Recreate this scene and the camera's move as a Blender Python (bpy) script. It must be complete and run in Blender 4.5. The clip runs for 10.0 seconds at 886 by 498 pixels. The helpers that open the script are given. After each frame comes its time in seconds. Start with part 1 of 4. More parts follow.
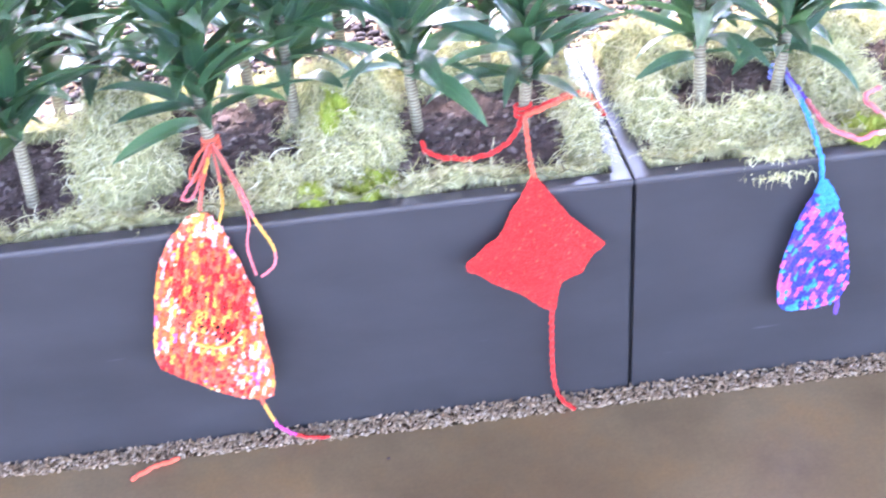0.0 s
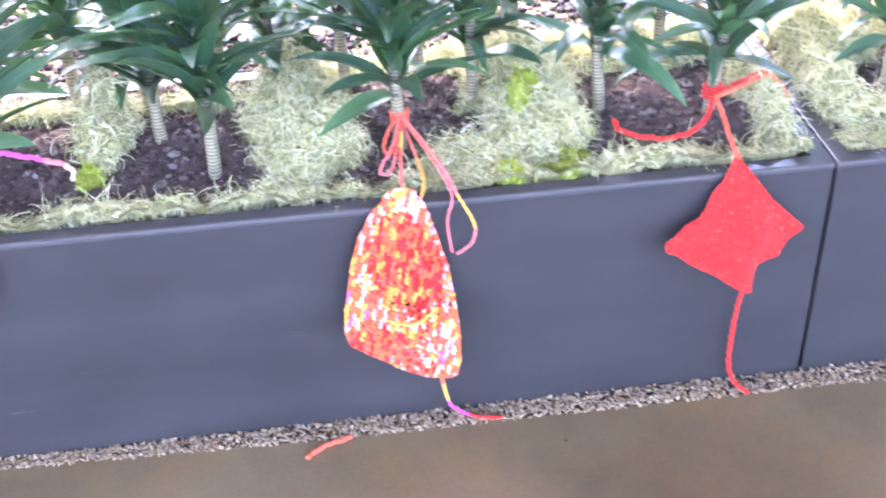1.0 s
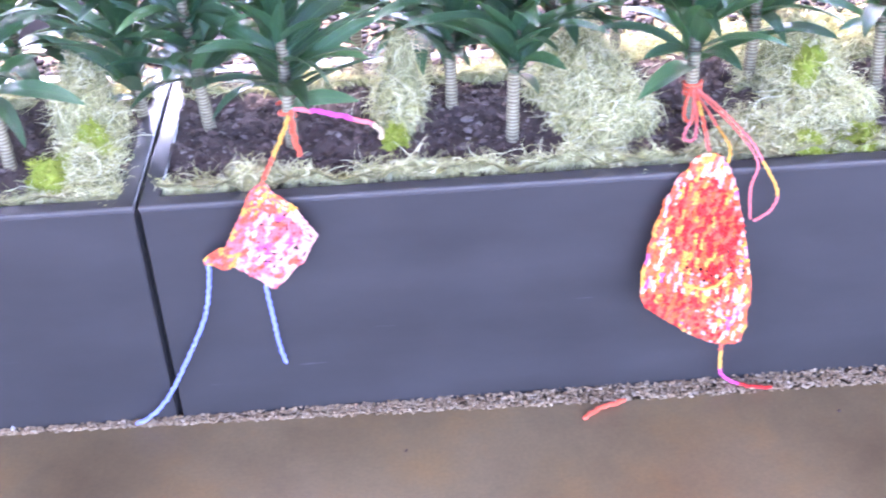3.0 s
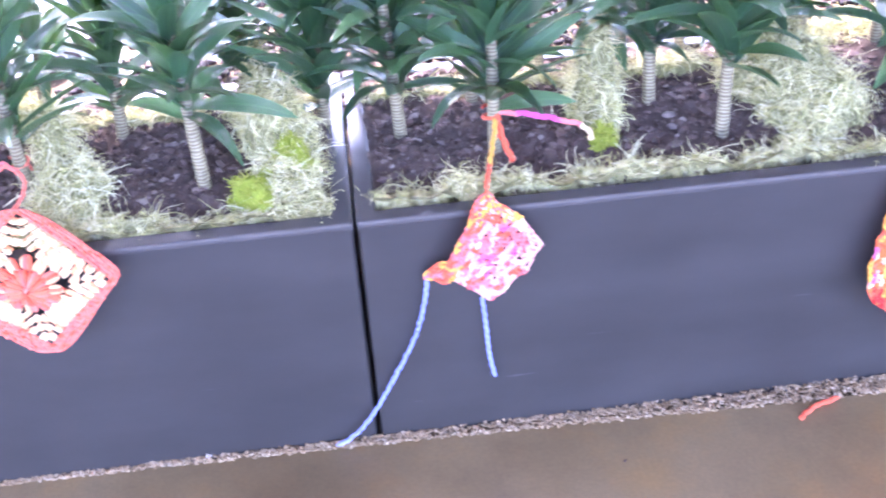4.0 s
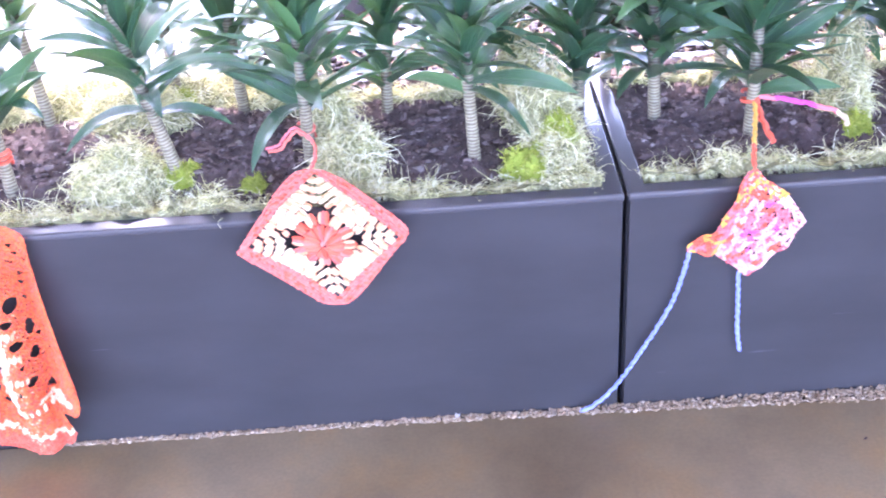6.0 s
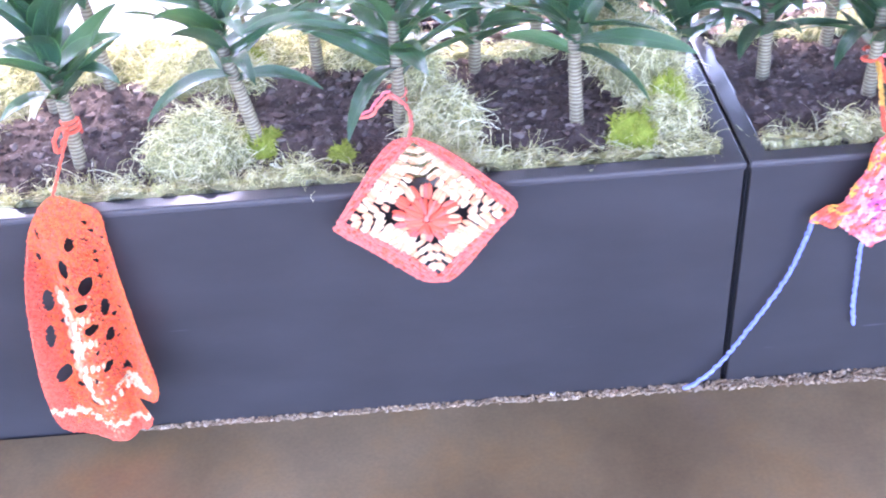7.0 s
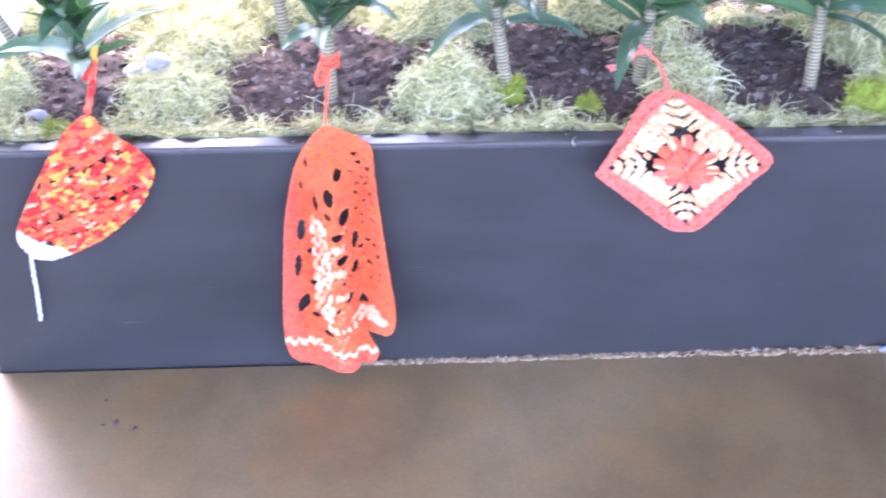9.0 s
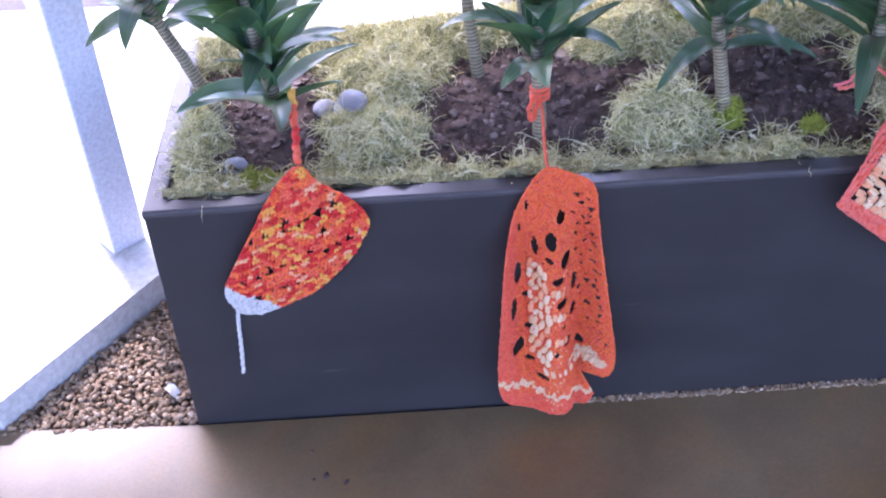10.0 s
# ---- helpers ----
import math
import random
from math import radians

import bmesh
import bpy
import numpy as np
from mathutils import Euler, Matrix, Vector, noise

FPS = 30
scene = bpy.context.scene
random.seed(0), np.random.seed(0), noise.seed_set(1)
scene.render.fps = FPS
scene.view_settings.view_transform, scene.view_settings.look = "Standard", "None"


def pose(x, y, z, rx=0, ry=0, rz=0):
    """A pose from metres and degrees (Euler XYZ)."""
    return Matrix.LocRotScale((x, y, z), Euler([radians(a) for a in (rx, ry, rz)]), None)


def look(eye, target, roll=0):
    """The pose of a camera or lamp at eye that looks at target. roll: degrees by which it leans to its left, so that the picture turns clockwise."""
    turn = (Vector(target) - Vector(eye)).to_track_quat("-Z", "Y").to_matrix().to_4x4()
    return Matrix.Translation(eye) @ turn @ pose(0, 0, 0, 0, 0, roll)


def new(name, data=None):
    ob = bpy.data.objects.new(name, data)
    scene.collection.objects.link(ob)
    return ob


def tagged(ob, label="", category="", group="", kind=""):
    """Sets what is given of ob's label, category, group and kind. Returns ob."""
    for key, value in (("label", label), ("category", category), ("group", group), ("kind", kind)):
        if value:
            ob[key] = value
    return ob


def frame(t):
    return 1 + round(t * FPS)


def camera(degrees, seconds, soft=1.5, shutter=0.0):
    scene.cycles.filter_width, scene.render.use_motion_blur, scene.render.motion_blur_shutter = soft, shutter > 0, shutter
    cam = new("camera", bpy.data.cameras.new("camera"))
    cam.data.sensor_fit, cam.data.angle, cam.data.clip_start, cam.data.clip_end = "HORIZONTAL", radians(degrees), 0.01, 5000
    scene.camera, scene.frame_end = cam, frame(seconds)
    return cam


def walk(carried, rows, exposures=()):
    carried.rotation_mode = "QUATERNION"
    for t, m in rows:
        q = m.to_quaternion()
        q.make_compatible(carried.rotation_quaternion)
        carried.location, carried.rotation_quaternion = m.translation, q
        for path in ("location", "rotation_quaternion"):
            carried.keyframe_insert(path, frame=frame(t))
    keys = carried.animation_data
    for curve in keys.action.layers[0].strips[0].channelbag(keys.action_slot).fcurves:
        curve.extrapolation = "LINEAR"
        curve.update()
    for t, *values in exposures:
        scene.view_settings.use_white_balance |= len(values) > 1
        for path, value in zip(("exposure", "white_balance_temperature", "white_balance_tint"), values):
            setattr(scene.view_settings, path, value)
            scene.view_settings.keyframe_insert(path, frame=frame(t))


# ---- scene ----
cam = camera(42.3, 10.0, soft=2.0, shutter=0.4)
# seconds, eye, target, roll
PATH = [
    (0, (2.673, -1.471, 1.34), (2.755, 0.178, 0.212), -5.2),
    (0.5, (2.522, -1.494, 1.314), (2.623, 0.143, 0.169), -4.3),
    (1, (2.325, -1.412, 1.343), (2.461, 0.211, 0.183), -3.0),
    (1.5, (2.131, -1.342, 1.34), (2.392, 0.268, 0.182), -0.3),
    (2, (2.09, -1.402, 1.326), (2.348, 0.225, 0.192), -0.0),
    (2.2, (2.066, -1.423, 1.356), (2.246, 0.194, 0.192), -0.9),
    (3.5, (1.742, -1.487, 1.285), (1.817, 0.182, 0.186), -2.3),
    (4, (1.547, -1.361, 1.32), (1.666, 0.269, 0.168), -3.9),
    (4.5, (1.442, -1.342, 1.294), (1.586, 0.289, 0.146), -1.5),
    (5, (1.359, -1.383, 1.287), (1.428, 0.256, 0.142), -3.0),
    (5.5, (1.32, -1.461, 1.273), (1.385, 0.2, 0.16), -3.0),
    (6, (1.257, -1.464, 1.323), (1.24, 0.199, 0.211), -4.3),
    (7.5, (0.981, -1.291, 1.301), (1.013, 0.29, 0.077), -4.1),
    (8, (0.88, -1.335, 1.306), (0.944, 0.265, 0.108), -3.4),
    (8.5, (0.759, -1.407, 1.313), (0.877, 0.207, 0.139), -0.8),
    (9, (0.638, -1.399, 1.296), (0.733, 0.189, 0.085), 0.7),
    (9.5, (0.455, -1.286, 1.342), (0.479, 0.293, 0.116), -2.7),
    (10, (0.399, -1.25, 1.341), (0.407, 0.301, 0.078), -3.5),
]
# seconds, stops, white balance
EXPOSURES = [(0.0, 4.5, 5950, 32), (2.2, 4.5, 5900, 35), (3.3, 4.5, 5780, 41), (6.2, 4.45, 5760, 41), (7.4, 4.2, 5720, 36), (8.5, 4.15, 5720, 34), (9.5, 4.2, 5700, 32), (9.75, 3.0, 5600, 38), (10.0, 2.8, 5600, 38)]
walk(cam, [(t, look(eye, target, roll)) for t, eye, target, roll in PATH], EXPOSURES)

# ---- light: a bright hazy day outside; an unseen roof is added to block the sun ----
SUN_ELEVATION, SUN_TURN = 52.0, 28.0      # the sun stands behind the planters, to their left
world = bpy.data.worlds.new("sky")
scene.world = world
world.use_nodes = True
wn = world.node_tree
sky = wn.nodes.new("ShaderNodeTexSky")
sky.sky_type, sky.sun_disc = "NISHITA", False
sky.sun_elevation, sky.sun_rotation = radians(SUN_ELEVATION), radians(-SUN_TURN)
sky.air_density, sky.dust_density = 1.0, 2.0
wn.links.new(sky.outputs[0], wn.nodes["Background"].inputs[0])
wn.nodes["Background"].inputs[1].default_value = 0.15
sun = new("sun", bpy.data.lights.new("sun", "SUN"))
sun.data.energy, sun.data.angle, sun.data.color = 1.8, radians(6), (1.0, 0.96, 0.9)
sun_from = Vector((-math.sin(radians(SUN_TURN)) * math.cos(radians(SUN_ELEVATION)),
                   math.cos(radians(SUN_TURN)) * math.cos(radians(SUN_ELEVATION)), math.sin(radians(SUN_ELEVATION))))
sun.matrix_world = look(sun_from * 20, (0, 0, 0))


# ---- materials ----
def material(name, rough=0.6, metal=0.0, coat=0.0):
    m = bpy.data.materials.new(name)
    m.use_nodes = True
    b = m.node_tree.nodes["Principled BSDF"]
    b.inputs["Roughness"].default_value, b.inputs["Metallic"].default_value = rough, metal
    b.inputs["Coat Weight"].default_value = coat
    return m, m.node_tree, b


def node(tree, kind, **values):
    n = tree.nodes.new(kind)
    for key, value in values.items():
        n.inputs[key].default_value = value
    return n


def ramp(tree, factor, stops):
    n = tree.nodes.new("ShaderNodeValToRGB")
    while len(n.color_ramp.elements) < len(stops):
        n.color_ramp.elements.new(0.5)
    for e, (at, c) in zip(n.color_ramp.elements, stops):
        e.position, e.color = at, (*c, 1)
    tree.links.new(factor, n.inputs[0])
    return n.outputs[0]


def blend(tree, a, b, factor, mode="MIX"):
    n = tree.nodes.new("ShaderNodeMix")
    n.data_type, n.blend_type = "RGBA", mode
    for value, slot in ((factor, 0), (a, 6), (b, 7)):
        if isinstance(value, (int, float)):
            n.inputs[slot].default_value = value
        elif isinstance(value, tuple):
            n.inputs[slot].default_value = (*value, 1)
        else:
            tree.links.new(value, n.inputs[slot])
    return n.outputs[2]


def grain(tree, scale, detail=6.0, rough=0.6, stretch=(1, 1, 1)):
    c = tree.nodes.new("ShaderNodeTexCoord")
    mp = tree.nodes.new("ShaderNodeMapping")
    mp.inputs["Scale"].default_value = stretch
    tree.links.new(c.outputs["Object"], mp.inputs[0])
    n = node(tree, "ShaderNodeTexNoise", Scale=scale, Detail=detail, Roughness=rough)
    tree.links.new(mp.outputs[0], n.inputs["Vector"])
    return n.outputs["Fac"]


def relief(tree, bsdf, height, depth, strength=0.6):
    n = node(tree, "ShaderNodeBump", Strength=strength, Distance=depth)
    tree.links.new(height, n.inputs["Height"])
    tree.links.new(n.outputs[0], bsdf.inputs["Normal"])


def mottled(name, dark, light, scale, rough=0.7, fine=None, depth=0.002, stretch=(1, 1, 1), coat=0.0):
    """A surface whose colour wanders between two tones at one scale and is grained at a finer one."""
    m, tree, b = material(name, rough, 0.0, coat)
    big, small = grain(tree, scale, stretch=stretch), grain(tree, fine or scale * 12, 4.0)
    base = ramp(tree, big, [(0.3, dark), (0.7, light)])
    speck = ramp(tree, small, [(0.35, (0.75, 0.75, 0.75)), (0.65, (1.15, 1.15, 1.15))])
    tree.links.new(blend(tree, base, speck, 0.7, "MULTIPLY"), b.inputs["Base Color"])
    relief(tree, b, small, depth)
    return m


def scattered(name, colours, rough=0.85, scale=60.0, depth=0.001, island=True):
    """Each loose piece takes a colour of its own."""
    m, tree, b = material(name, rough)
    if island:
        pick = tree.nodes.new("ShaderNodeNewGeometry").outputs["Random Per Island"]
    else:
        pick = tree.nodes.new("ShaderNodeObjectInfo").outputs["Random"]
    base = ramp(tree, pick, [(i / max(1, len(colours) - 1), c) for i, c in enumerate(colours)])
    small = grain(tree, scale, 4.0)
    speck = ramp(tree, small, [(0.3, (0.75, 0.75, 0.75)), (0.7, (1.15, 1.15, 1.15))])
    tree.links.new(blend(tree, base, speck, 0.6, "MULTIPLY"), b.inputs["Base Color"])
    relief(tree, b, small, depth, 0.4)
    return m


def floor_material():
    m, tree, b = material("stained_concrete", 0.38)
    cloud, blotch, fine = grain(tree, 1.7, 5.0), grain(tree, 5.5, 6.0, 0.65), grain(tree, 160, 3.0)
    base = ramp(tree, cloud, [(0.32, (0.125, 0.082, 0.04)), (0.52, (0.18, 0.124, 0.062)), (0.72, (0.235, 0.17, 0.092))])
    warm = ramp(tree, blotch, [(0.35, (0.82, 0.82, 0.84)), (0.5, (1, 1, 1)), (0.7, (1.22, 1.06, 0.82))])
    speck = ramp(tree, fine, [(0.3, (0.82, 0.82, 0.82)), (0.7, (1.12, 1.12, 1.12))])
    c = blend(tree, base, warm, 0.8, "MULTIPLY")
    tree.links.new(blend(tree, c, speck, 0.6, "MULTIPLY"), b.inputs["Base Color"])
    r = node(tree, "ShaderNodeMapRange")
    r.inputs[3].default_value, r.inputs[4].default_value = 0.28, 0.5
    tree.links.new(blotch, r.inputs[0])
    tree.links.new(r.outputs[0], b.inputs["Roughness"])
    relief(tree, b, fine, 0.0006, 0.3)
    return m


def planter_material(name, low, high, tone):
    m, tree, b = material(name, 0.4)
    cloud, fine = grain(tree, 4.0, 5.0, 0.6, (1, 1, 2.5)), grain(tree, 300, 2.0)
    base = ramp(tree, cloud, [(0.3, tuple(tone * q for q in (0.8, 0.74, 0.76))), (0.7, tuple(tone * q for q in (1.17, 1.08, 1.12)))])
    scratch = ramp(tree, grain(tree, 26, 3.0, 0.5, (0.25, 1, 5)), [(0.73, (0, 0, 0)), (0.79, (1, 1, 1))])
    tree.links.new(blend(tree, base, (0.1, 0.1, 0.11), scratch), b.inputs["Base Color"])
    r = node(tree, "ShaderNodeMapRange")
    r.inputs[3].default_value, r.inputs[4].default_value = low, high
    tree.links.new(cloud, r.inputs[0])
    tree.links.new(r.outputs[0], b.inputs["Roughness"])
    relief(tree, b, fine, 0.0004, 0.25)
    return m


def leaf_material():
    """Dark glossy blade with a paler rib and rim, by the blade's own length and width."""
    m, tree, b = material("glossy_leaf", 0.34, 0.0, 0.6)
    b.inputs["Coat Roughness"].default_value = 0.2
    uv = tree.nodes.new("ShaderNodeTexCoord")
    cut = tree.nodes.new("ShaderNodeSeparateXYZ")
    tree.links.new(uv.outputs["UV"], cut.inputs[0])
    base = ramp(tree, tree.nodes.new("ShaderNodeObjectInfo").outputs["Random"],
                [(0, (0.03, 0.085, 0.05)), (0.5, (0.045, 0.12, 0.06)), (0.8, (0.07, 0.165, 0.075)), (1, (0.12, 0.25, 0.09))])
    rib = ramp(tree, cut.outputs[0], [(0.0, (0.10, 0.2, 0.06)), (0.05, (0.0, 0.0, 0.0)), (0.46, (0, 0, 0)), (0.5, (0.05, 0.1, 0.03)), (0.54, (0, 0, 0)), (0.95, (0, 0, 0)), (1, (0.1, 0.2, 0.06))])
    stripe = node(tree, "ShaderNodeTexWave", Scale=9.0, Distortion=1.5, Detail=2.0)
    stripe.wave_type, stripe.bands_direction = "BANDS", "X"
    tree.links.new(uv.outputs["UV"], stripe.inputs["Vector"])
    vein = ramp(tree, stripe.outputs["Fac"], [(0.2, (0.75, 0.75, 0.75)), (0.8, (1.15, 1.15, 1.15))])
    c = blend(tree, base, vein, 0.7, "MULTIPLY")
    tree.links.new(blend(tree, c, rib, 1.0, "ADD"), b.inputs["Base Color"])
    relief(tree, b, stripe.outputs["Fac"], 0.0012, 0.5)
    through_light = node(tree, "ShaderNodeBsdfTranslucent", Color=(0.16, 0.34, 0.05, 1))
    mix = node(tree, "ShaderNodeMixShader", Fac=0.14)
    tree.links.new(b.outputs[0], mix.inputs[1])
    tree.links.new(through_light.outputs[0], mix.inputs[2])
    tree.links.new(mix.outputs[0], tree.nodes["Material Output"].inputs[0])
    return m


def cane_material():
    m, tree, b = material("ringed_cane", 0.7)
    uv = tree.nodes.new("ShaderNodeTexCoord")
    ring = node(tree, "ShaderNodeTexWave", Scale=0.9, Distortion=4.0, Detail=4.0)
    ring.wave_type, ring.bands_direction = "BANDS", "Y"
    ring.inputs["Detail Scale"].default_value = 2.0
    tree.links.new(uv.outputs["UV"], ring.inputs["Vector"])
    base = ramp(tree, ring.outputs["Fac"], [(0.05, (0.13, 0.1, 0.06)), (0.25, (0.21, 0.175, 0.11)), (0.9, (0.33, 0.29, 0.19))])
    blot = ramp(tree, grain(tree, 70, 4.0), [(0.35, (0.6, 0.6, 0.55)), (0.65, (1.1, 1.1, 1.05))])
    tree.links.new(blend(tree, base, blot, 0.7, "MULTIPLY"), b.inputs["Base Color"])
    relief(tree, b, ring.outputs["Fac"], 0.0008, 0.3)
    return m


def yarn(name, *colours):
    m, tree, b = material(name, 0.9)
    pick = tree.nodes.new("ShaderNodeNewGeometry").outputs["Random Per Island"]
    base = ramp(tree, pick, [(i / max(1, len(colours) - 1), c) for i, c in enumerate(colours)])
    fuzz = grain(tree, 900, 3.0)
    speck = ramp(tree, fuzz, [(0.3, (0.7, 0.7, 0.7)), (0.7, (1.15, 1.15, 1.15))])
    tree.links.new(blend(tree, base, speck, 0.7, "MULTIPLY"), b.inputs["Base Color"])
    b.inputs["Sheen Weight"].default_value = 0.08
    relief(tree, b, fuzz, 0.001, 0.6)
    return m


FLOOR = floor_material()
SLAB = mottled("pale_concrete", (0.5, 0.49, 0.47), (0.62, 0.61, 0.58), 3.0, 0.75, 90, 0.001)
GRIT = mottled("sandy_grit", (0.09, 0.066, 0.042), (0.16, 0.12, 0.08), 14, 0.95, 160, 0.003)
PAVER = mottled("dull_paving", (0.05, 0.045, 0.045), (0.08, 0.07, 0.07), 4.0, 0.8, 80)
SHADE_ROOF = mottled("white_shade_roof", (0.7, 0.7, 0.7), (0.78, 0.78, 0.77), 2.0, 0.8, 60, 0.0005)
WALL = mottled("pale_plaster", (0.66, 0.65, 0.64), (0.74, 0.73, 0.71), 1.5, 0.8, 60, 0.0008)
POST = mottled("grey_painted_steel", (0.6, 0.62, 0.68), (0.68, 0.7, 0.75), 3.0, 0.45, 150, 0.0004)
# the lip's tone is twice the body's: skylight on its top is painted in
BLACK, SATIN_SKYLIT = planter_material("black_fibreglass", 0.34, 0.5, 0.034), planter_material("satin_skylit_fibreglass", 0.14, 0.32, 0.07)
SOIL = mottled("potting_soil", (0.055, 0.035, 0.029), (0.125, 0.085, 0.07), 22, 0.95, 260, 0.006)
CHIP = scattered("bark_chips", [(0.04, 0.024, 0.019), (0.085, 0.052, 0.042), (0.13, 0.085, 0.07), (0.07, 0.045, 0.04), (0.15, 0.105, 0.088), (0.22, 0.175, 0.15)], 0.9, 200)
GRAVEL = scattered("pea_gravel", [(0.19, 0.12, 0.064), (0.3, 0.2, 0.115), (0.4, 0.285, 0.175), (0.25, 0.175, 0.108), (0.5, 0.39, 0.275)], 0.8, 220)
RIVER = scattered("river_pebble", [(0.025, 0.021, 0.023), (0.038, 0.032, 0.033), (0.055, 0.046, 0.046)], 0.75, 60)
for dull in (RIVER, GRIT):
    dull.node_tree.nodes["Principled BSDF"].inputs["Specular IOR Level"].default_value = 0.08
STONE = scattered("grey_pebble", [(0.28, 0.28, 0.31), (0.36, 0.36, 0.4), (0.2, 0.2, 0.24)], 0.55, 50, 0.001, False)
MOSS = scattered("pale_moss", [(0.44, 0.405, 0.14), (0.58, 0.54, 0.24), (0.7, 0.645, 0.35), (0.8, 0.74, 0.47), (0.48, 0.465, 0.18)], 0.9, 200)
# darker than the strands, so shade beneath them is put into the colour
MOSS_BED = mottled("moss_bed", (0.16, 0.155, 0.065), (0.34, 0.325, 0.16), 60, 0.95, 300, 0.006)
MOSS_PALE = scattered("bleached_moss", [(0.62, 0.57, 0.33), (0.74, 0.69, 0.45), (0.8, 0.76, 0.54), (0.48, 0.47, 0.24)], 0.9, 200)
LIME = scattered("lime_moss", [(0.24, 0.28, 0.025), (0.32, 0.36, 0.04), (0.38, 0.41, 0.08)], 0.9, 200)
LIME_BED = mottled("lime_moss_bed", (0.2, 0.26, 0.02), (0.32, 0.38, 0.05), 60, 0.95, 300, 0.004)
LEAF, CANE = leaf_material(), cane_material()
RED = yarn("red_yarn", (0.58, 0.014, 0.01), (0.66, 0.022, 0.014), (0.72, 0.04, 0.028))
ORANGE = yarn("orange_yarn", (0.78, 0.1, 0.02), (0.84, 0.14, 0.03), (0.86, 0.17, 0.04))
CORAL = yarn("coral_yarn", (0.76, 0.085, 0.036), (0.82, 0.12, 0.055), (0.84, 0.145, 0.072))
CREAM = yarn("cream_yarn", (0.78, 0.53, 0.29), (0.8, 0.6, 0.38), (0.78, 0.44, 0.2))
AMBER = yarn("amber_yarn", (0.8, 0.33, 0.04), (0.82, 0.45, 0.07), (0.78, 0.24, 0.05))
PINK = yarn("pink_yarn", (0.82, 0.15, 0.155), (0.82, 0.21, 0.21), (0.77, 0.1, 0.11))
ROSE = yarn("pale_pink_yarn", (0.82, 0.38, 0.33), (0.82, 0.45, 0.4), (0.82, 0.3, 0.27))
MAGENTA = yarn("magenta_yarn", (0.7, 0.06, 0.3), (0.75, 0.1, 0.4))
BLUE = yarn("blue_yarn", (0.025, 0.03, 0.36), (0.04, 0.06, 0.48), (0.06, 0.03, 0.34))
CYAN = yarn("turquoise_yarn", (0.03, 0.22, 0.6), (0.05, 0.32, 0.66))
VIOLET = yarn("violet_yarn", (0.12, 0.04, 0.42), (0.2, 0.07, 0.48))
SKYBLUE = yarn("pale_blue_yarn", (0.2, 0.24, 0.68), (0.27, 0.31, 0.74))
SALMON = yarn("salmon_yarn", (0.8, 0.15, 0.1), (0.84, 0.2, 0.14), (0.78, 0.12, 0.09))
HOTPINK = yarn("hot_pink_yarn", (0.72, 0.1, 0.34), (0.76, 0.16, 0.42), (0.68, 0.07, 0.25))
PEACH = yarn("peach_yarn", (0.82, 0.36, 0.17), (0.84, 0.45, 0.24), (0.82, 0.28, 0.12))
PALE = yarn("off_white_yarn", (0.6, 0.58, 0.55), (0.7, 0.68, 0.64), (0.52, 0.5, 0.48))


# ---- building blocks ----
def part(name, bm, mat, parent=None, label="", smooth=False):
    me = bpy.data.meshes.new(name)
    bm.to_mesh(me)
    bm.free()
    me.materials.append(mat)
    if smooth:
        me.polygons.foreach_set("use_smooth", [True] * len(me.polygons))
    ob = new(name, me)
    ob.parent = parent
    return tagged(ob, label)


def box(x0, x1, y0, y1, z0, z1, bevel=0.0, segments=2):
    bm = bmesh.new()
    bmesh.ops.create_cube(bm, size=1)
    for v in bm.verts:
        v.co = Vector(((x0 + x1) / 2 + v.co.x * (x1 - x0), (y0 + y1) / 2 + v.co.y * (y1 - y0), (z0 + z1) / 2 + v.co.z * (z1 - z0)))
    if bevel:
        bmesh.ops.bevel(bm, geom=bm.edges[:], offset=bevel, segments=segments, profile=0.5, affect="EDGES")
    return bm


def prism(points, z0, z1, bevel=0.0):
    bm = bmesh.new()
    low = [bm.verts.new((x, y, z0)) for x, y in points]
    f = bm.faces.new(low)
    up = bmesh.ops.extrude_face_region(bm, geom=[f])["geom"]
    for v in up:
        if isinstance(v, bmesh.types.BMVert):
            v.co.z = z1
    bmesh.ops.recalc_face_normals(bm, faces=bm.faces[:])
    if bevel:
        bmesh.ops.bevel(bm, geom=[e for e in bm.edges if all(v.co.z == z1 for v in e.verts)], offset=bevel, segments=2, affect="EDGES")
    return bm


def mesh_of(name, verts, faces, mats, smooth=True, index=None, uvs=None):
    """A mesh from computed arrays; faces all of one size."""
    faces = np.asarray(faces)
    me = bpy.data.meshes.new(name)
    n, k = faces.shape
    me.vertices.add(len(verts))
    me.vertices.foreach_set("co", np.asarray(verts, dtype=np.float32).ravel())
    me.loops.add(n * k)
    me.loops.foreach_set("vertex_index", faces.ravel().astype(np.int32))
    me.polygons.add(n)
    me.polygons.foreach_set("loop_start", (np.arange(n) * k).astype(np.int32))
    me.polygons.foreach_set("loop_total", np.full(n, k, dtype=np.int32))
    for m in mats:
        me.materials.append(m)
    if index is not None:
        me.polygons.foreach_set("material_index", np.asarray(index, dtype=np.int32))
    me.polygons.foreach_set("use_smooth", np.full(n, smooth))
    if uvs is not None:
        layer = me.uv_layers.new(name="UVMap")
        layer.data.foreach_set("uv", np.asarray(uvs, dtype=np.float32)[faces.ravel()].ravel())
    me.update(calc_edges=True)
    me.validate()
    return me


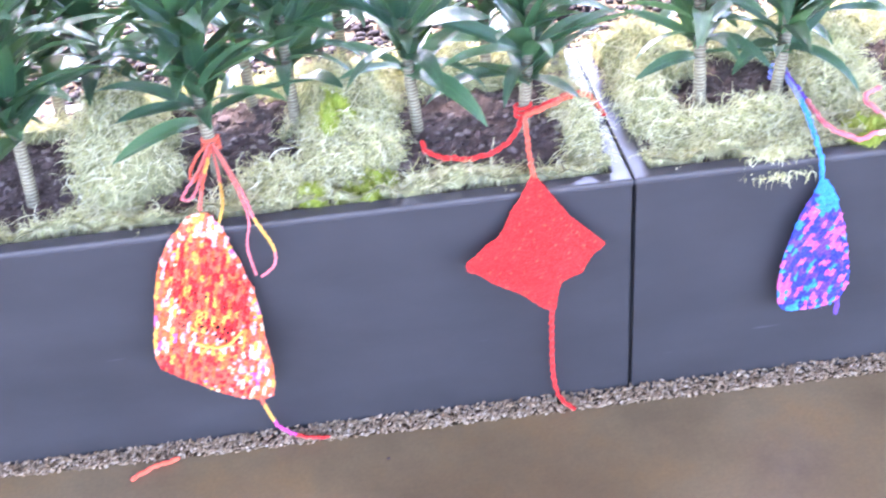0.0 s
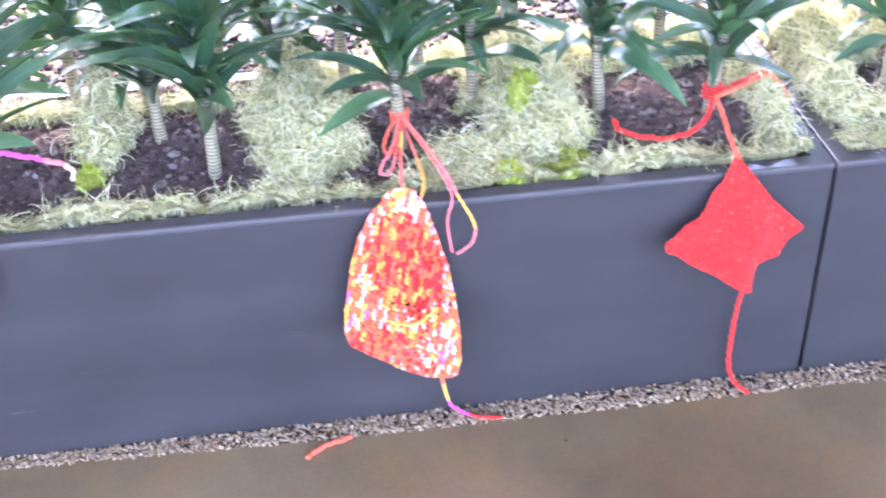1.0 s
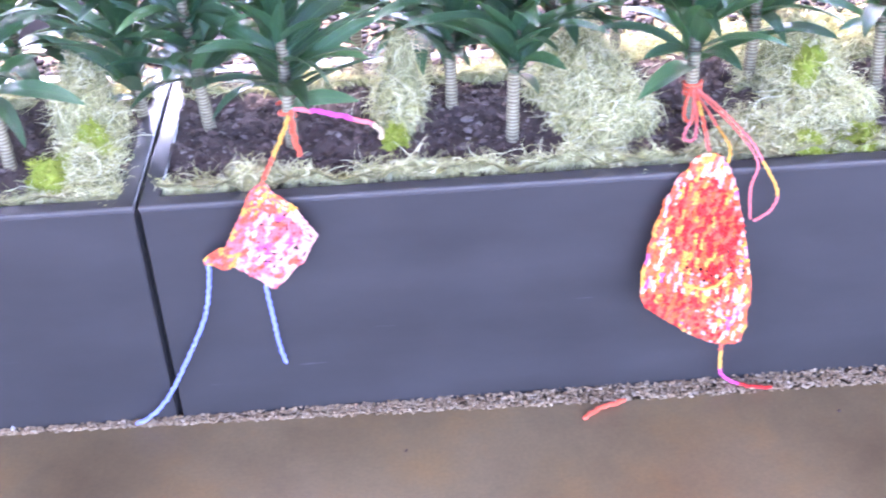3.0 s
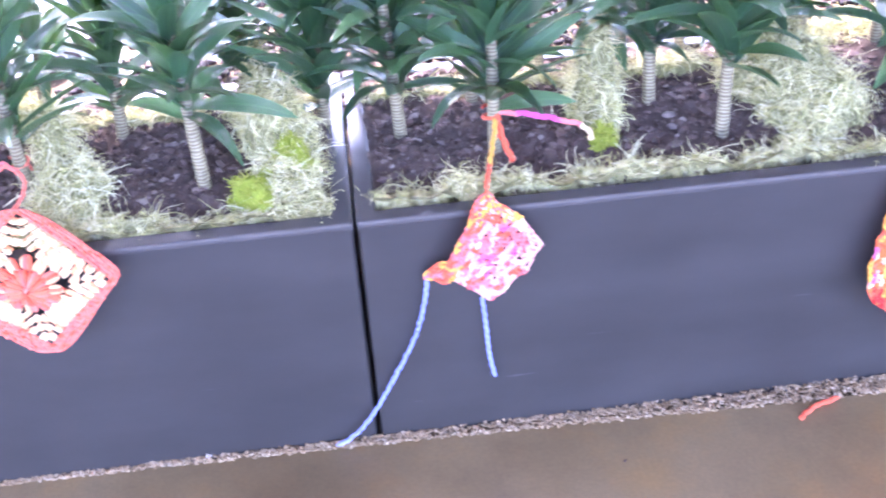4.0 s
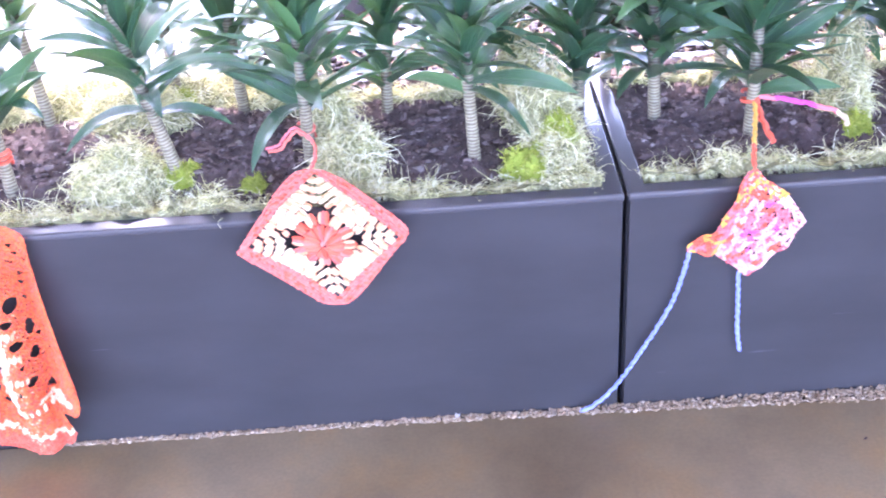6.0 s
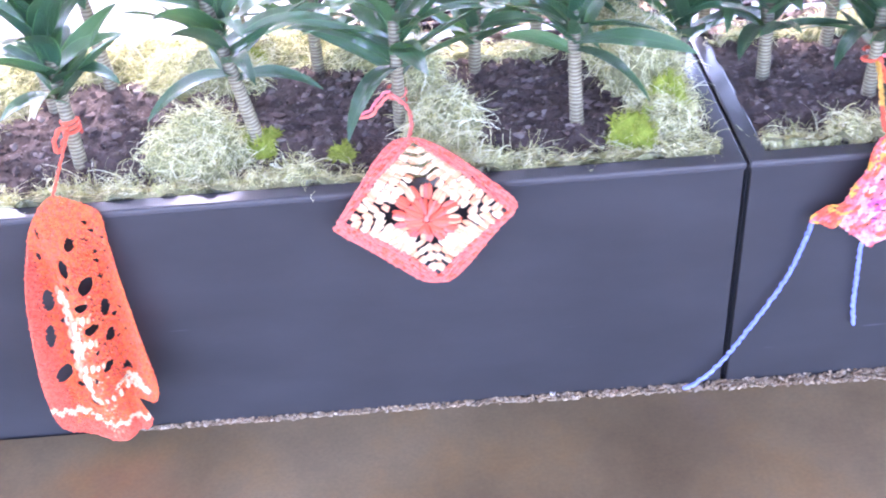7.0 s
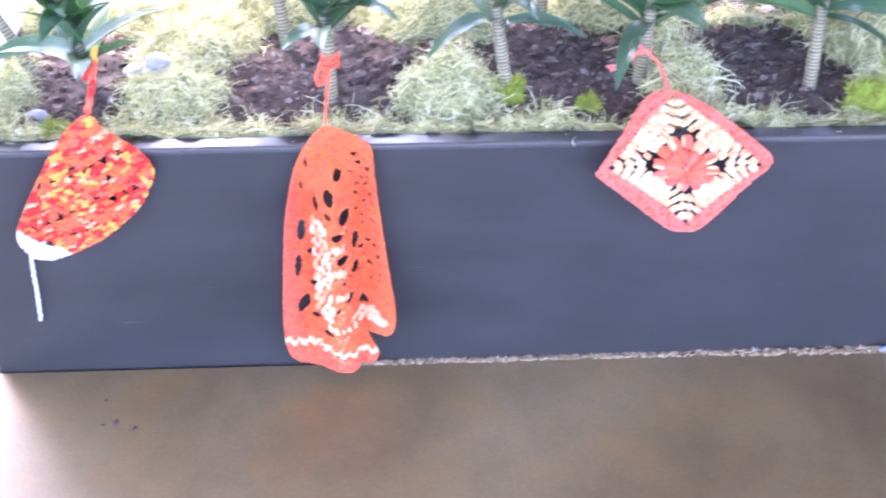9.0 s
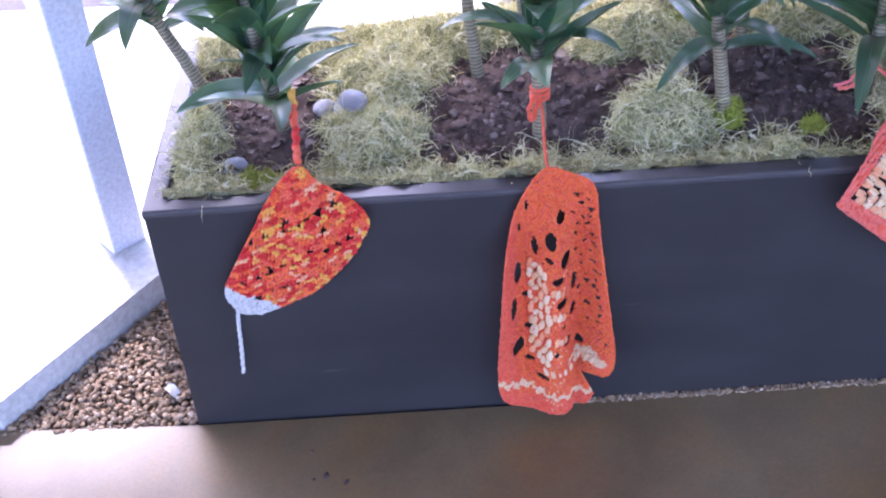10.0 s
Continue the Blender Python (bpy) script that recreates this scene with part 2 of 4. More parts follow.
def pebble_shape():
    bm = bmesh.new()
    bmesh.ops.create_icosphere(bm, subdivisions=1, radius=1)
    v = np.array([tuple(p.co) for p in bm.verts])
    f = np.array([[q.index for q in p.verts] for p in bm.faces])
    bm.free()
    return v, f


ROUND_V, ROUND_F = pebble_shape()


def heap(name, centres, sizes, mat, rng, flat=0.7, rugged=0.25, smooth=True):
    """Many loose lumps in one mesh."""
    n = len(centres)
    v = np.repeat(ROUND_V[None], n, 0) * (1 + rng.uniform(-rugged, rugged, (n, len(ROUND_V), 1)))
    v = v * np.stack([rng.uniform(0.75, 1.25, n), rng.uniform(0.75, 1.25, n), rng.uniform(0.6, 1, n) * flat], 1)[:, None, :]
    a = rng.uniform(0, 2 * math.pi, n)
    c, s = np.cos(a)[:, None], np.sin(a)[:, None]
    tilt = rng.uniform(-0.4, 0.4, n)[:, None]
    x, y, z = v[..., 0] * c - v[..., 1] * s, v[..., 0] * s + v[..., 1] * c, v[..., 2] + v[..., 0] * tilt * 0.5
    v = np.stack([x, y, z], -1) * np.asarray(sizes)[:, None, None] + np.asarray(centres)[:, None, :]
    f = (ROUND_F[None] + (np.arange(n) * len(ROUND_V))[:, None, None]).reshape(-1, 3)
    return mesh_of(name, v.reshape(-1, 3), f, [mat], smooth)


def wave(x, y, seed=0.0):
    """Smooth uneven height between about -1 and 1, at two scales."""
    return (np.sin(x * 23 + 1.7 * np.sin(y * 31 + seed)) + np.sin(y * 37 + 2.1 * np.sin(x * 19 + seed * 1.7))
            + 0.6 * np.sin(x * 71 + y * 53 + seed) + 0.5 * np.sin(x * 97 - y * 113 + 2 * seed)) / 3.1


def spline(points, steps=8):
    """A smooth curve through a few guide points."""
    p = np.asarray(points, float)
    q = np.vstack([2 * p[0] - p[1], p, 2 * p[-1] - p[-2]])
    out = []
    for i in range(1, len(q) - 2):
        t = np.linspace(0, 1, steps, endpoint=False)[:, None]
        a, b, c, d = q[i - 1], q[i], q[i + 1], q[i + 2]
        out.append(0.5 * (2 * b + (c - a) * t + (2 * a - 5 * b + 4 * c - d) * t ** 2 + (3 * b - a - 3 * c + d) * t ** 3))
    return np.vstack(out + [p[-1:]])


def tube(line, radii, sides=8, ring=1.0):
    """Vertices, faces and uv of a tube along a line."""
    line = np.asarray(line, float)
    n = len(line)
    radii = np.broadcast_to(radii, n)
    way = np.gradient(line, axis=0)
    way /= np.linalg.norm(way, axis=1)[:, None] + 1e-9
    ref = np.where(np.abs(way[:, 2:3]) > 0.9, [[1.0, 0, 0]], [[0, 0, 1.0]])
    u = np.cross(way, ref)
    u /= np.linalg.norm(u, axis=1)[:, None] + 1e-9
    w = np.cross(way, u)
    a = np.linspace(0, 2 * math.pi, sides, endpoint=False)
    v = line[:, None] + radii[:, None, None] * (np.cos(a)[None, :, None] * u[:, None] + np.sin(a)[None, :, None] * w[:, None])
    length = np.concatenate([[0], np.cumsum(np.linalg.norm(np.diff(line, axis=0), axis=1))]) * ring
    uv = np.stack(np.broadcast_arrays(np.abs(np.linspace(-1, 1, sides))[None, :], length[:, None]), -1).reshape(-1, 2)
    f = []
    for i in range(n - 1):
        for j in range(sides):
            k = (j + 1) % sides
            f.append((i * sides + j, i * sides + k, (i + 1) * sides + k, (i + 1) * sides + j))
    return v.reshape(-1, 3), f, uv


BEAD_SEGMENTS = 6


def beads(name, centres, ways, normals, long, wide, high, mats, index):
    """Yarn stitches: plump little rolls, each along its own way, lying on its own normal."""
    c, w, n = (np.asarray(a, float) for a in (centres, ways, normals))
    w /= np.linalg.norm(w, axis=1)[:, None] + 1e-9
    s = np.cross(n, w)
    s /= np.linalg.norm(s, axis=1)[:, None] + 1e-9
    n = np.cross(w, s)
    k = BEAD_SEGMENTS
    a = np.linspace(0, 2 * math.pi, k, endpoint=False)
    prof = [(-1, 0.25), (-0.6, 0.85), (0.0, 1.0), (0.6, 0.85), (1, 0.25)]
    unit = np.array([(x, r * math.cos(t), r * math.sin(t)) for x, r in prof for t in a])
    long, wide, high = (np.broadcast_to(q, len(c))[:, None, None] for q in (long, wide, high))
    v = c[:, None] + unit[None, :, 0:1] * long * w[:, None] + unit[None, :, 1:2] * wide * s[:, None] + unit[None, :, 2:3] * high * n[:, None]
    f = [(i * k + j, i * k + (j + 1) % k, (i + 1) * k + (j + 1) % k, (i + 1) * k + j) for i in range(len(prof) - 1) for j in range(k)]
    f = np.array(f)
    faces = (f[None] + (np.arange(len(c)) * len(unit))[:, None, None]).reshape(-1, 4)
    return mesh_of(name, v.reshape(-1, 3), faces, mats, True, np.repeat(np.asarray(index), len(f)))


# ---- the setting ----
H, LENGTH, DEPTH, LIP = 0.42, 1.52, 0.486, 0.03
STARTS = (0.0, 1.526, 3.0482)      # the troughs' left ends
SHADE_ROOF_EDGE = 2.3
rng = np.random.default_rng(7)


def setting():
    # polished floor on the visitor's side; its edge runs a little in front of the planters
    edge = [(-6.0, 0.075), (-0.31, 0.012), (0.0, -0.002), (1.1, -0.005), (1.5, -0.013), (1.81, -0.021), (2.2, -0.033), (3.4, -0.04), (9.0, -0.04)]
    tagged(part("floor", prism([(9, -7), *reversed(edge), (-6, -7)], -0.12, 0.0, 0.003), FLOOR),
           "polished brown stained concrete floor, worn and blotchy", "floor", kind="structure")
    tagged(part("ground", box(-40, 40, -40, 60, -0.3, -0.121), PAVER), "dull ground under and beyond the paving", "ground", kind="structure")
    # gravel bed round the planters
    tagged(part("gravel_bed", box(-1.2, 9, -0.03, 4.0, -0.12, -0.012), GRIT), "sandy bed under the gravel round the planters", "ground", kind="structure")
    # raised walk with a slanting edge, in full daylight
    low = [(-6.0, 0.08), (-0.31, 0.016), (-0.093, 0.322), (0.62, 1.318), (-6.0, 1.66)]
    tagged(part("raised_walk", prism(low, -0.12, 0.05, 0.004), SLAB), "pale sunlit concrete walk with a cut kerb edge", "pavement", kind="structure")
    tagged(part("far_paving", prism([(-6, 1.664), (0.62, 1.322), (1.2, 2.1), (1.2, 6.0), (-6, 6.0)], -0.12, 0.045, 0.003), PAVER), "dull grey paving beyond the sunlit walk", "pavement", kind="structure")
    # unseen roof added over visitor and planters; its edge sets how far sun reaches
    tagged(part("ceiling", box(-9, 12, -3.2, SHADE_ROOF_EDGE, 3.2, 3.4), SHADE_ROOF), "unseen white roof slab added to block the sun", "ceiling", kind="structure")


def gravel():
    spots, sizes = [], []
    for _ in range(11000):      # narrow strip along the planters' foot
        x = rng.uniform(0.55, 3.9)
        front = np.interp(x, [0, 1.1, 1.5, 1.81, 2.2, 3.4], [-0.002, -0.005, -0.013, -0.021, -0.033, -0.04])
        y = rng.uniform(front - 0.006, 0.0)
        spots.append((x, y, rng.uniform(-0.008, 0.002) + 0.006 * min(1.0, (x - 0.55) / 2.0)))
        sizes.append(rng.uniform(0.0015, 0.0038))
    for _ in range(7000):      # bed at the planters' end
        x, y = rng.uniform(-0.36, 0.0), rng.uniform(0.0, 0.55)
        if (x + 0.309) * 0.292 - (y - 0.016) * 0.216 < 0.0:
            continue
        spots.append((x, y, rng.uniform(-0.012, 0.001)))
        sizes.append(rng.uniform(0.003, 0.006))
    tagged(new("gravel", heap("gravel", spots, sizes, GRAVEL, rng)), "loose tan pea gravel round the planters' foot", "gravel", kind="stuff")
    spots = [(rng.uniform(0.2, 4.6), rng.uniform(0.5, 2.6), rng.uniform(-0.012, 0.016)) for _ in range(16000)]
    spots = [p for p in spots if p[1] < 0.45 + (p[0] - 0.1) * 1.36]
    tagged(new("river_pebbles", heap("river_pebbles", spots, rng.uniform(0.008, 0.017, len(spots)), RIVER, rng, 0.6, 0.1)),
           "dull brown-grey pebbles behind the planters", "pebbles", kind="stuff")


def post():
    ob = tagged(new("steel_post"), "grey painted square steel post on the sunlit walk", "post")
    ob.matrix_basis = pose(-0.183, 0.425, 0.05, 0, 0, 40)
    part("shaft", box(-0.034, 0.034, -0.034, 0.034, 0.0, 3.15, 0.004), POST, ob)


def planter(x0):
    ob = tagged(new("planter"), "long matte black fibreglass trough planter with a rounded lip", "planter", "row of planters")
    ob.location = (x0, 0, 0)
    L = LENGTH
    part("front_panel", box(0.002, L - 0.002, 0.0, 0.018, -0.01, H - 0.004, 0.002), BLACK, ob)
    part("back_panel", box(0.002, L - 0.002, DEPTH - 0.018, DEPTH, -0.01, H - 0.004, 0.002), BLACK, ob)
    part("end_panel", box(0.0, 0.016, 0.016, DEPTH - 0.016, -0.01, H - 0.004, 0.002), BLACK, ob)
    part("end_panel", box(L - 0.016, L, 0.016, DEPTH - 0.016, -0.01, H - 0.004, 0.002), BLACK, ob)
    part("base_panel", box(0.016, L - 0.016, 0.018, DEPTH - 0.018, 0.0, 0.02), BLACK, ob)
    bm = bmesh.new()       # the lip is one frame with rounded edges
    out = [(-0.0006, -0.0006), (L + 0.0006, -0.0006), (L + 0.0006, DEPTH + 0.0006), (-0.0006, DEPTH + 0.0006)]
    inn = [(LIP, LIP), (L - LIP, LIP), (L - LIP, DEPTH - LIP), (LIP, DEPTH - LIP)]
    rows = [[bm.verts.new((x, y, z)) for x, y in ring] for ring, z in ((out, H - 0.009), (out, H), (inn, H), (inn, H - 0.075))]
    for a, b in zip(rows, rows[1:] + rows[:1]):
        for i in range(4):
            bm.faces.new((a[i], a[(i + 1) % 4], b[(i + 1) % 4], b[i]))
    bmesh.ops.recalc_face_normals(bm, faces=bm.faces[:])
    tops = [e for e in bm.edges if all(v.co.z > H - 0.001 for v in e.verts) and (all(v in rows[1] for v in e.verts) or all(v in rows[2] for v in e.verts))]
    corner = [e for e in bm.edges if abs(e.verts[0].co.z - e.verts[1].co.z) > 0.005 and len({round(v.co.x, 4) for v in e.verts}) == 1]
    bmesh.ops.bevel(bm, geom=tops + corner, offset=0.004, segments=3, profile=0.5, affect="EDGES")
    part("lip", bm, SATIN_SKYLIT, ob, "satin black rounded lip, its colour lightened for skylight")
    return ob


# mounds of moss: x, y, half widths, height (world metres)
MOUNDS = [
    (0.31, 0.16, 0.075, 0.10, 0.05), (0.33, 0.32, 0.09, 0.10, 0.055), (0.05, 0.16, 0.04, 0.16, 0.035), (0.45, 0.42, 0.2, 0.05, 0.05),
    (0.735, 0.14, 0.075, 0.08, 0.055), (0.72, 0.37, 0.12, 0.06, 0.06), (1.10, 0.15, 0.055, 0.11, 0.055), (1.075, 0.24, 0.035, 0.05, 0.12),
    (0.98, 0.41, 0.08, 0.05, 0.05), (1.425, 0.24, 0.06, 0.075, 0.125), (1.43, 0.12, 0.055, 0.09, 0.045), (1.39, 0.33, 0.05, 0.06, 0.12),
    (1.925, 0.24, 0.035, 0.08, 0.08), (1.93, 0.30, 0.045, 0.055, 0.135), (2.25, 0.20, 0.09, 0.11, 0.09), (2.235, 0.30, 0.085, 0.08, 0.125),
    (2.62, 0.19, 0.085, 0.14, 0.06), (2.61, 0.32, 0.10, 0.08, 0.095), (2.52, 0.10, 0.1, 0.06, 0.045), (2.83, 0.40, 0.14, 0.05, 0.07), (3.0, 0.2, 0.035, 0.14, 0.045),
    (3.11, 0.22, 0.04, 0.14, 0.055), (3.15, 0.36, 0.1, 0.08, 0.08), (3.25, 0.11, 0.15, 0.07, 0.04), (3.44, 0.22, 0.07, 0.14, 0.055), (3.45, 0.4, 0.2, 0.06, 0.07),
]
LIMES = [(0.15, 0.075, 0.028, 0.02), (0.83, 0.15, 0.028, 0.022), (0.79, 0.41, 0.024, 0.02), (1.385, 0.10, 0.036, 0.04), (1.44, 0.16, 0.024, 0.04), (1.915, 0.15, 0.018, 0.03),
         (2.60, 0.20, 0.026, 0.05), (2.655, 0.085, 0.03, 0.035), (2.615, 0.065, 0.026, 0.03), (2.555, 0.05, 0.02, 0.022), (2.64, 0.05, 0.022, 0.025), (3.43, 0.05, 0.032, 0.03), (0.95, 0.12, 0.016, 0.012)]
SOIL_Z = 0.388


def soil_z(x, y):
    """The soil is heaped a little behind the front rim, less so at the row's open end."""
    rise = np.clip((np.asarray(y) - 0.05) / 0.11, 0, 1)
    return SOIL_Z + 0.03 * rise * rise * (3 - 2 * rise) * np.clip((np.asarray(x) - 0.15) / 0.4, 0.3, 1)


def moss_height(x, y):
    """Height of the moss above the soil; nought or less where soil lies bare."""
    front = np.interp(x, [1.45, 1.6], [0.046, 0.06]) * np.clip((0.094 + 0.025 * wave(x, y * 0 + 0.2, 3) - y) / 0.05, -1, 1) * (0.85 + 0.3 * wave(x * 1.3, y, 11))
    reach = np.interp(x, [0.9, 1.02, 2.1, 2.3, 2.5, 2.7], [1, -0.5, -0.5, 0.4, 0.7, 1])      # the rear strip is bare in the middle of the row
    back = 0.045 * np.clip((y - 0.40 + 0.03 * wave(x, y * 0 + 0.7, 5)) / 0.05, -1, 1) * reach
    h = np.maximum(front, np.where(y > 0.36, back, -0.04))
    for mx, my, rx, ry, z in MOUNDS:
        q = ((x - mx) / rx) ** 2 + ((y - my) / ry) ** 2
        h = np.maximum(h, z * (1 - q * (1 + 0.3 * wave(x, y, 9)) + 0.4 * wave(x * 1.6, y * 1.6, 7 + mx) + 0.22 * wave(x * 3.4, y * 3.4, 3)))
    return h + 0.006 * wave(x * 2.2, y * 2.2, 1) * (h > 0)


def filling(x0):
    """Soil, its crumbs and its moss for one planter."""
    lo, hi = x0 + LIP - 0.004, x0 + LENGTH - LIP + 0.004
    nx, ny = 240, 72
    X, Y = np.meshgrid(np.linspace(lo, hi, nx), np.linspace(LIP - 0.004, DEPTH - LIP + 0.004, ny), indexing="ij")
    quads = np.array([(i * ny + j, (i + 1) * ny + j, (i + 1) * ny + j + 1, i * ny + j + 1) for i in range(nx - 1) for j in range(ny - 1)])
    Z = soil_z(X, Y) + 0.009 * wave(X, Y, 2) + 0.005 * wave(X * 3, Y * 3, 4) + rng.normal(0, 0.0022, X.shape)
    me = mesh_of("potting_soil", np.stack([X, Y, Z], -1).reshape(-1, 3), quads, [SOIL])
    tagged(new("potting_soil", me), "dark brown crumbly potting soil filling the trough", "soil", kind="stuff")
    n = 7500
    x, y = rng.uniform(lo + 0.01, hi - 0.01, n), rng.uniform(LIP + 0.01, DEPTH - LIP - 0.01, n)
    z = soil_z(x, y) + 0.009 * wave(x, y, 2) + 0.005 * wave(x * 3, y * 3, 4) + 0.001
    me = heap("bark_chips", np.stack([x, y, z], 1), 0.0016 + 0.0075 * rng.random(n) ** 3.5, CHIP, rng, 0.75, 0.6, False)
    tagged(new("bark_chips", me), "small dark bark chips and crumbs on the soil", "mulch", kind="stuff")
    # felted bed of the moss; shade between the strands is in its colour
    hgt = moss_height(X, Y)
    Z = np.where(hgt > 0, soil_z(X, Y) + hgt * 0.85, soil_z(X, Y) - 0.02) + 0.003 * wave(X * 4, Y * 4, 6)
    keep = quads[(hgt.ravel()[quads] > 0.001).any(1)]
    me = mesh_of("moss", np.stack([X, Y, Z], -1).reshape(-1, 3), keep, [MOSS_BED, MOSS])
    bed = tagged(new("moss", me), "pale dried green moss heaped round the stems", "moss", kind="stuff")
    n = 80000 if x0 < 3 else 42000
    x, y = rng.uniform(lo, min(hi, 3.8), n), rng.uniform(LIP + 0.004, DEPTH - LIP + 0.006, n)
    h = moss_height(x, y)
    ok = h > 0.002
    x, y, h = x[ok], y[ok], h[ok]
    strands("moss_strands", x, y, soil_z(x, y) + h * 0.85, MOSS, bed, 0.046, 0.00068, 0.2)
    loose = rng.random(len(x)) < 0.06 * np.clip((y - 0.02) / 0.06, 0.2, 1)       # longer bleached curls on top
    strands("moss_curls", x[loose], y[loose], soil_z(x, y)[loose] + h[loose] * 0.9 + 0.004, MOSS_PALE, bed, 0.06, 0.0009, 0.1)
    n = 60       # wisps that spill over the lip
    x = rng.uniform(lo, hi, n)
    x = x[np.sin(x * 31) + np.sin(x * 77 + 1) > 0.7]
    strands("moss_wisps", x, rng.uniform(0.004, 0.03, len(x)), np.full(len(x), H + 0.003), MOSS, bed, 0.07, 0.0006, 0.2)
    if x0 > 2.9:
        x = rng.normal(3.275, 0.022, 900)
        y = rng.uniform(-0.004, 0.04, 900)
        strands("moss_wisps", x, y, H + 0.004 + rng.uniform(0, 0.01, 900) - 0.03 * (y < 0.002), MOSS, bed, 0.04, 0.0008, 0.1)


def strands(name, x, y, z, mat, parent, length, thick, rise=0.35):
    """Curly ribbons of moss."""
    n, k = len(x), 5
    a = rng.uniform(0, 2 * math.pi, n)
    lift = rng.normal(rise, 0.6, n)
    curl = rng.normal(0, 3.2, n)
    step = length * rng.uniform(0.45, 1.3, n) / k * (np.clip((y - 0.01) / 0.07, 0.45, 1) if parent.name.startswith("moss") and length > 0.02 else 1.0)
    p = np.stack([x, y, z - 0.001], 1)
    line = [p]
    for i in range(k):
        a = a + curl / k * 1.6 + rng.normal(0, 0.35, n)
        lift = lift - 0.22 + rng.normal(0, 0.2, n)
        d = np.stack([np.cos(a) * np.cos(lift), np.sin(a) * np.cos(lift), np.sin(lift)], 1)
        p = p + d * step[:, None]
        line.append(p)
    line = np.stack(line, 1)
    side = rng.normal(0, 1, (n, 1, 3))
    way = np.gradient(line, axis=1)
    s = np.cross(way, side)
    s /= np.linalg.norm(s, axis=2, keepdims=True) + 1e-9
    w = (thick * rng.uniform(0.6, 1.4, n))[:, None, None] * np.linspace(1, 0.4, k + 1)[None, :, None]
    v = np.stack([line - s * w, line + s * w], 2).reshape(-1, 3)
    f = np.array([(2 * i, 2 * i + 1, 2 * i + 3, 2 * i + 2) for i in range(k)])
    faces = (f[None] + (np.arange(n) * 2 * (k + 1))[:, None, None]).reshape(-1, 4)
    ob = new(name, mesh_of(name, v, faces, [mat], False))
    ob.parent = parent
    ob["kind"] = "stuff"
    return ob


def lime_moss(x, y, r, h):
    n = 14
    a, b = np.meshgrid(np.linspace(0, 2 * math.pi, n, endpoint=False), np.linspace(0, math.pi / 2, 6), indexing="ij")
    base = float(soil_z(x, y)) + max(0.0, float(moss_height(np.array([x]), np.array([y]))[0])) * 0.6
    lump = 1 + 0.22 * np.sin(a * 3 + x * 90) + 0.14 * np.sin(a * 5 + b * 7)
    v = np.stack([r * np.cos(a) * np.sin(b) * lump, r * np.sin(a) * np.sin(b) * lump, h * np.cos(b) * lump - 0.004], -1)
    f = [(i * 6 + j, i * 6 + j + 1, ((i + 1) % n) * 6 + j + 1, ((i + 1) % n) * 6 + j) for i in range(n) for j in range(5)]
    ob = tagged(new("moss_cushion", mesh_of("moss_cushion", v.reshape(-1, 3), f, [LIME_BED])), "small lime green cushion of fresh moss", "moss", "lime moss cushions")
    ob.location = (x, y, base)
    m = 700
    t, q = rng.uniform(0, 2 * math.pi, m), np.arccos(rng.uniform(0, 1, m))
    lump = 1 + 0.22 * np.sin(t * 3 + x * 90) + 0.14 * np.sin(t * 5 + q * 7)
    strands("fuzz", r * np.cos(t) * np.sin(q) * lump, r * np.sin(t) * np.sin(q) * lump, h * np.cos(q) * lump - 0.003, LIME, ob, 0.014, 0.0011, 0.8)


# ---- plants ----
def leaf_mesh(bend, fold, twist, wide):
    nl, nw = 12, 5
    v, uv = [], []
    for i in range(nl + 1):
        t = i / nl
        ang = 0.25 - bend * t ** 1.3
        if i == 0:
            x, z = 0.0, 0.0
        else:
            x, z = x + math.cos(ang) / nl, z + math.sin(ang) / nl
        half = wide * (max(0.0, math.sin(math.pi * min(1, 0.1 + 0.9 * t) ** 0.8)) ** 0.75 if t < 1 else 0.0) + 0.002
        for j in range(nw):
            s = 2 * j / (nw - 1) - 1
            tw = twist * t
            y, up = s * half, abs(s) ** 1.2 * half * fold + 0.012 * wide * 8 * math.sin(t * 13 + s * 2) * abs(s) * 0.3
            v.append((x, y * math.cos(tw) - up * math.sin(tw), z + y * math.sin(tw) + up * math.cos(tw)))
            uv.append((j / (nw - 1), t))
    f = [(i * nw + j, (i + 1) * nw + j, (i + 1) * nw + j + 1, i * nw + j + 1) for i in range(nl) for j in range(nw - 1)]
    return mesh_of("leaf", v, f, [LEAF], True, None, uv)


# bend, fold, twist, half width for each unit of length
LEAVES = [leaf_mesh(*q) for q in ((0.7, 0.3, 0.2, 0.095), (0.45, 0.45, -0.35, 0.085), (1.0, 0.22, 0.4, 0.1), (0.25, 0.5, -0.15, 0.08), (0.8, 0.35, -0.5, 0.09), (1.2, 0.3, 0.1, 0.09), (0.6, 0.15, 0.7, 0.105))]
BROAD = [leaf_mesh(*q) for q in ((0.8, 0.35, 0.15, 0.15), (0.5, 0.5, -0.25, 0.135), (1.1, 0.25, 0.3, 0.16), (0.2, 0.6, -0.1, 0.125), (0.9, 0.4, -0.4, 0.145), (1.3, 0.3, 0.2, 0.14), (0.7, 0.2, 0.5, 0.15))]


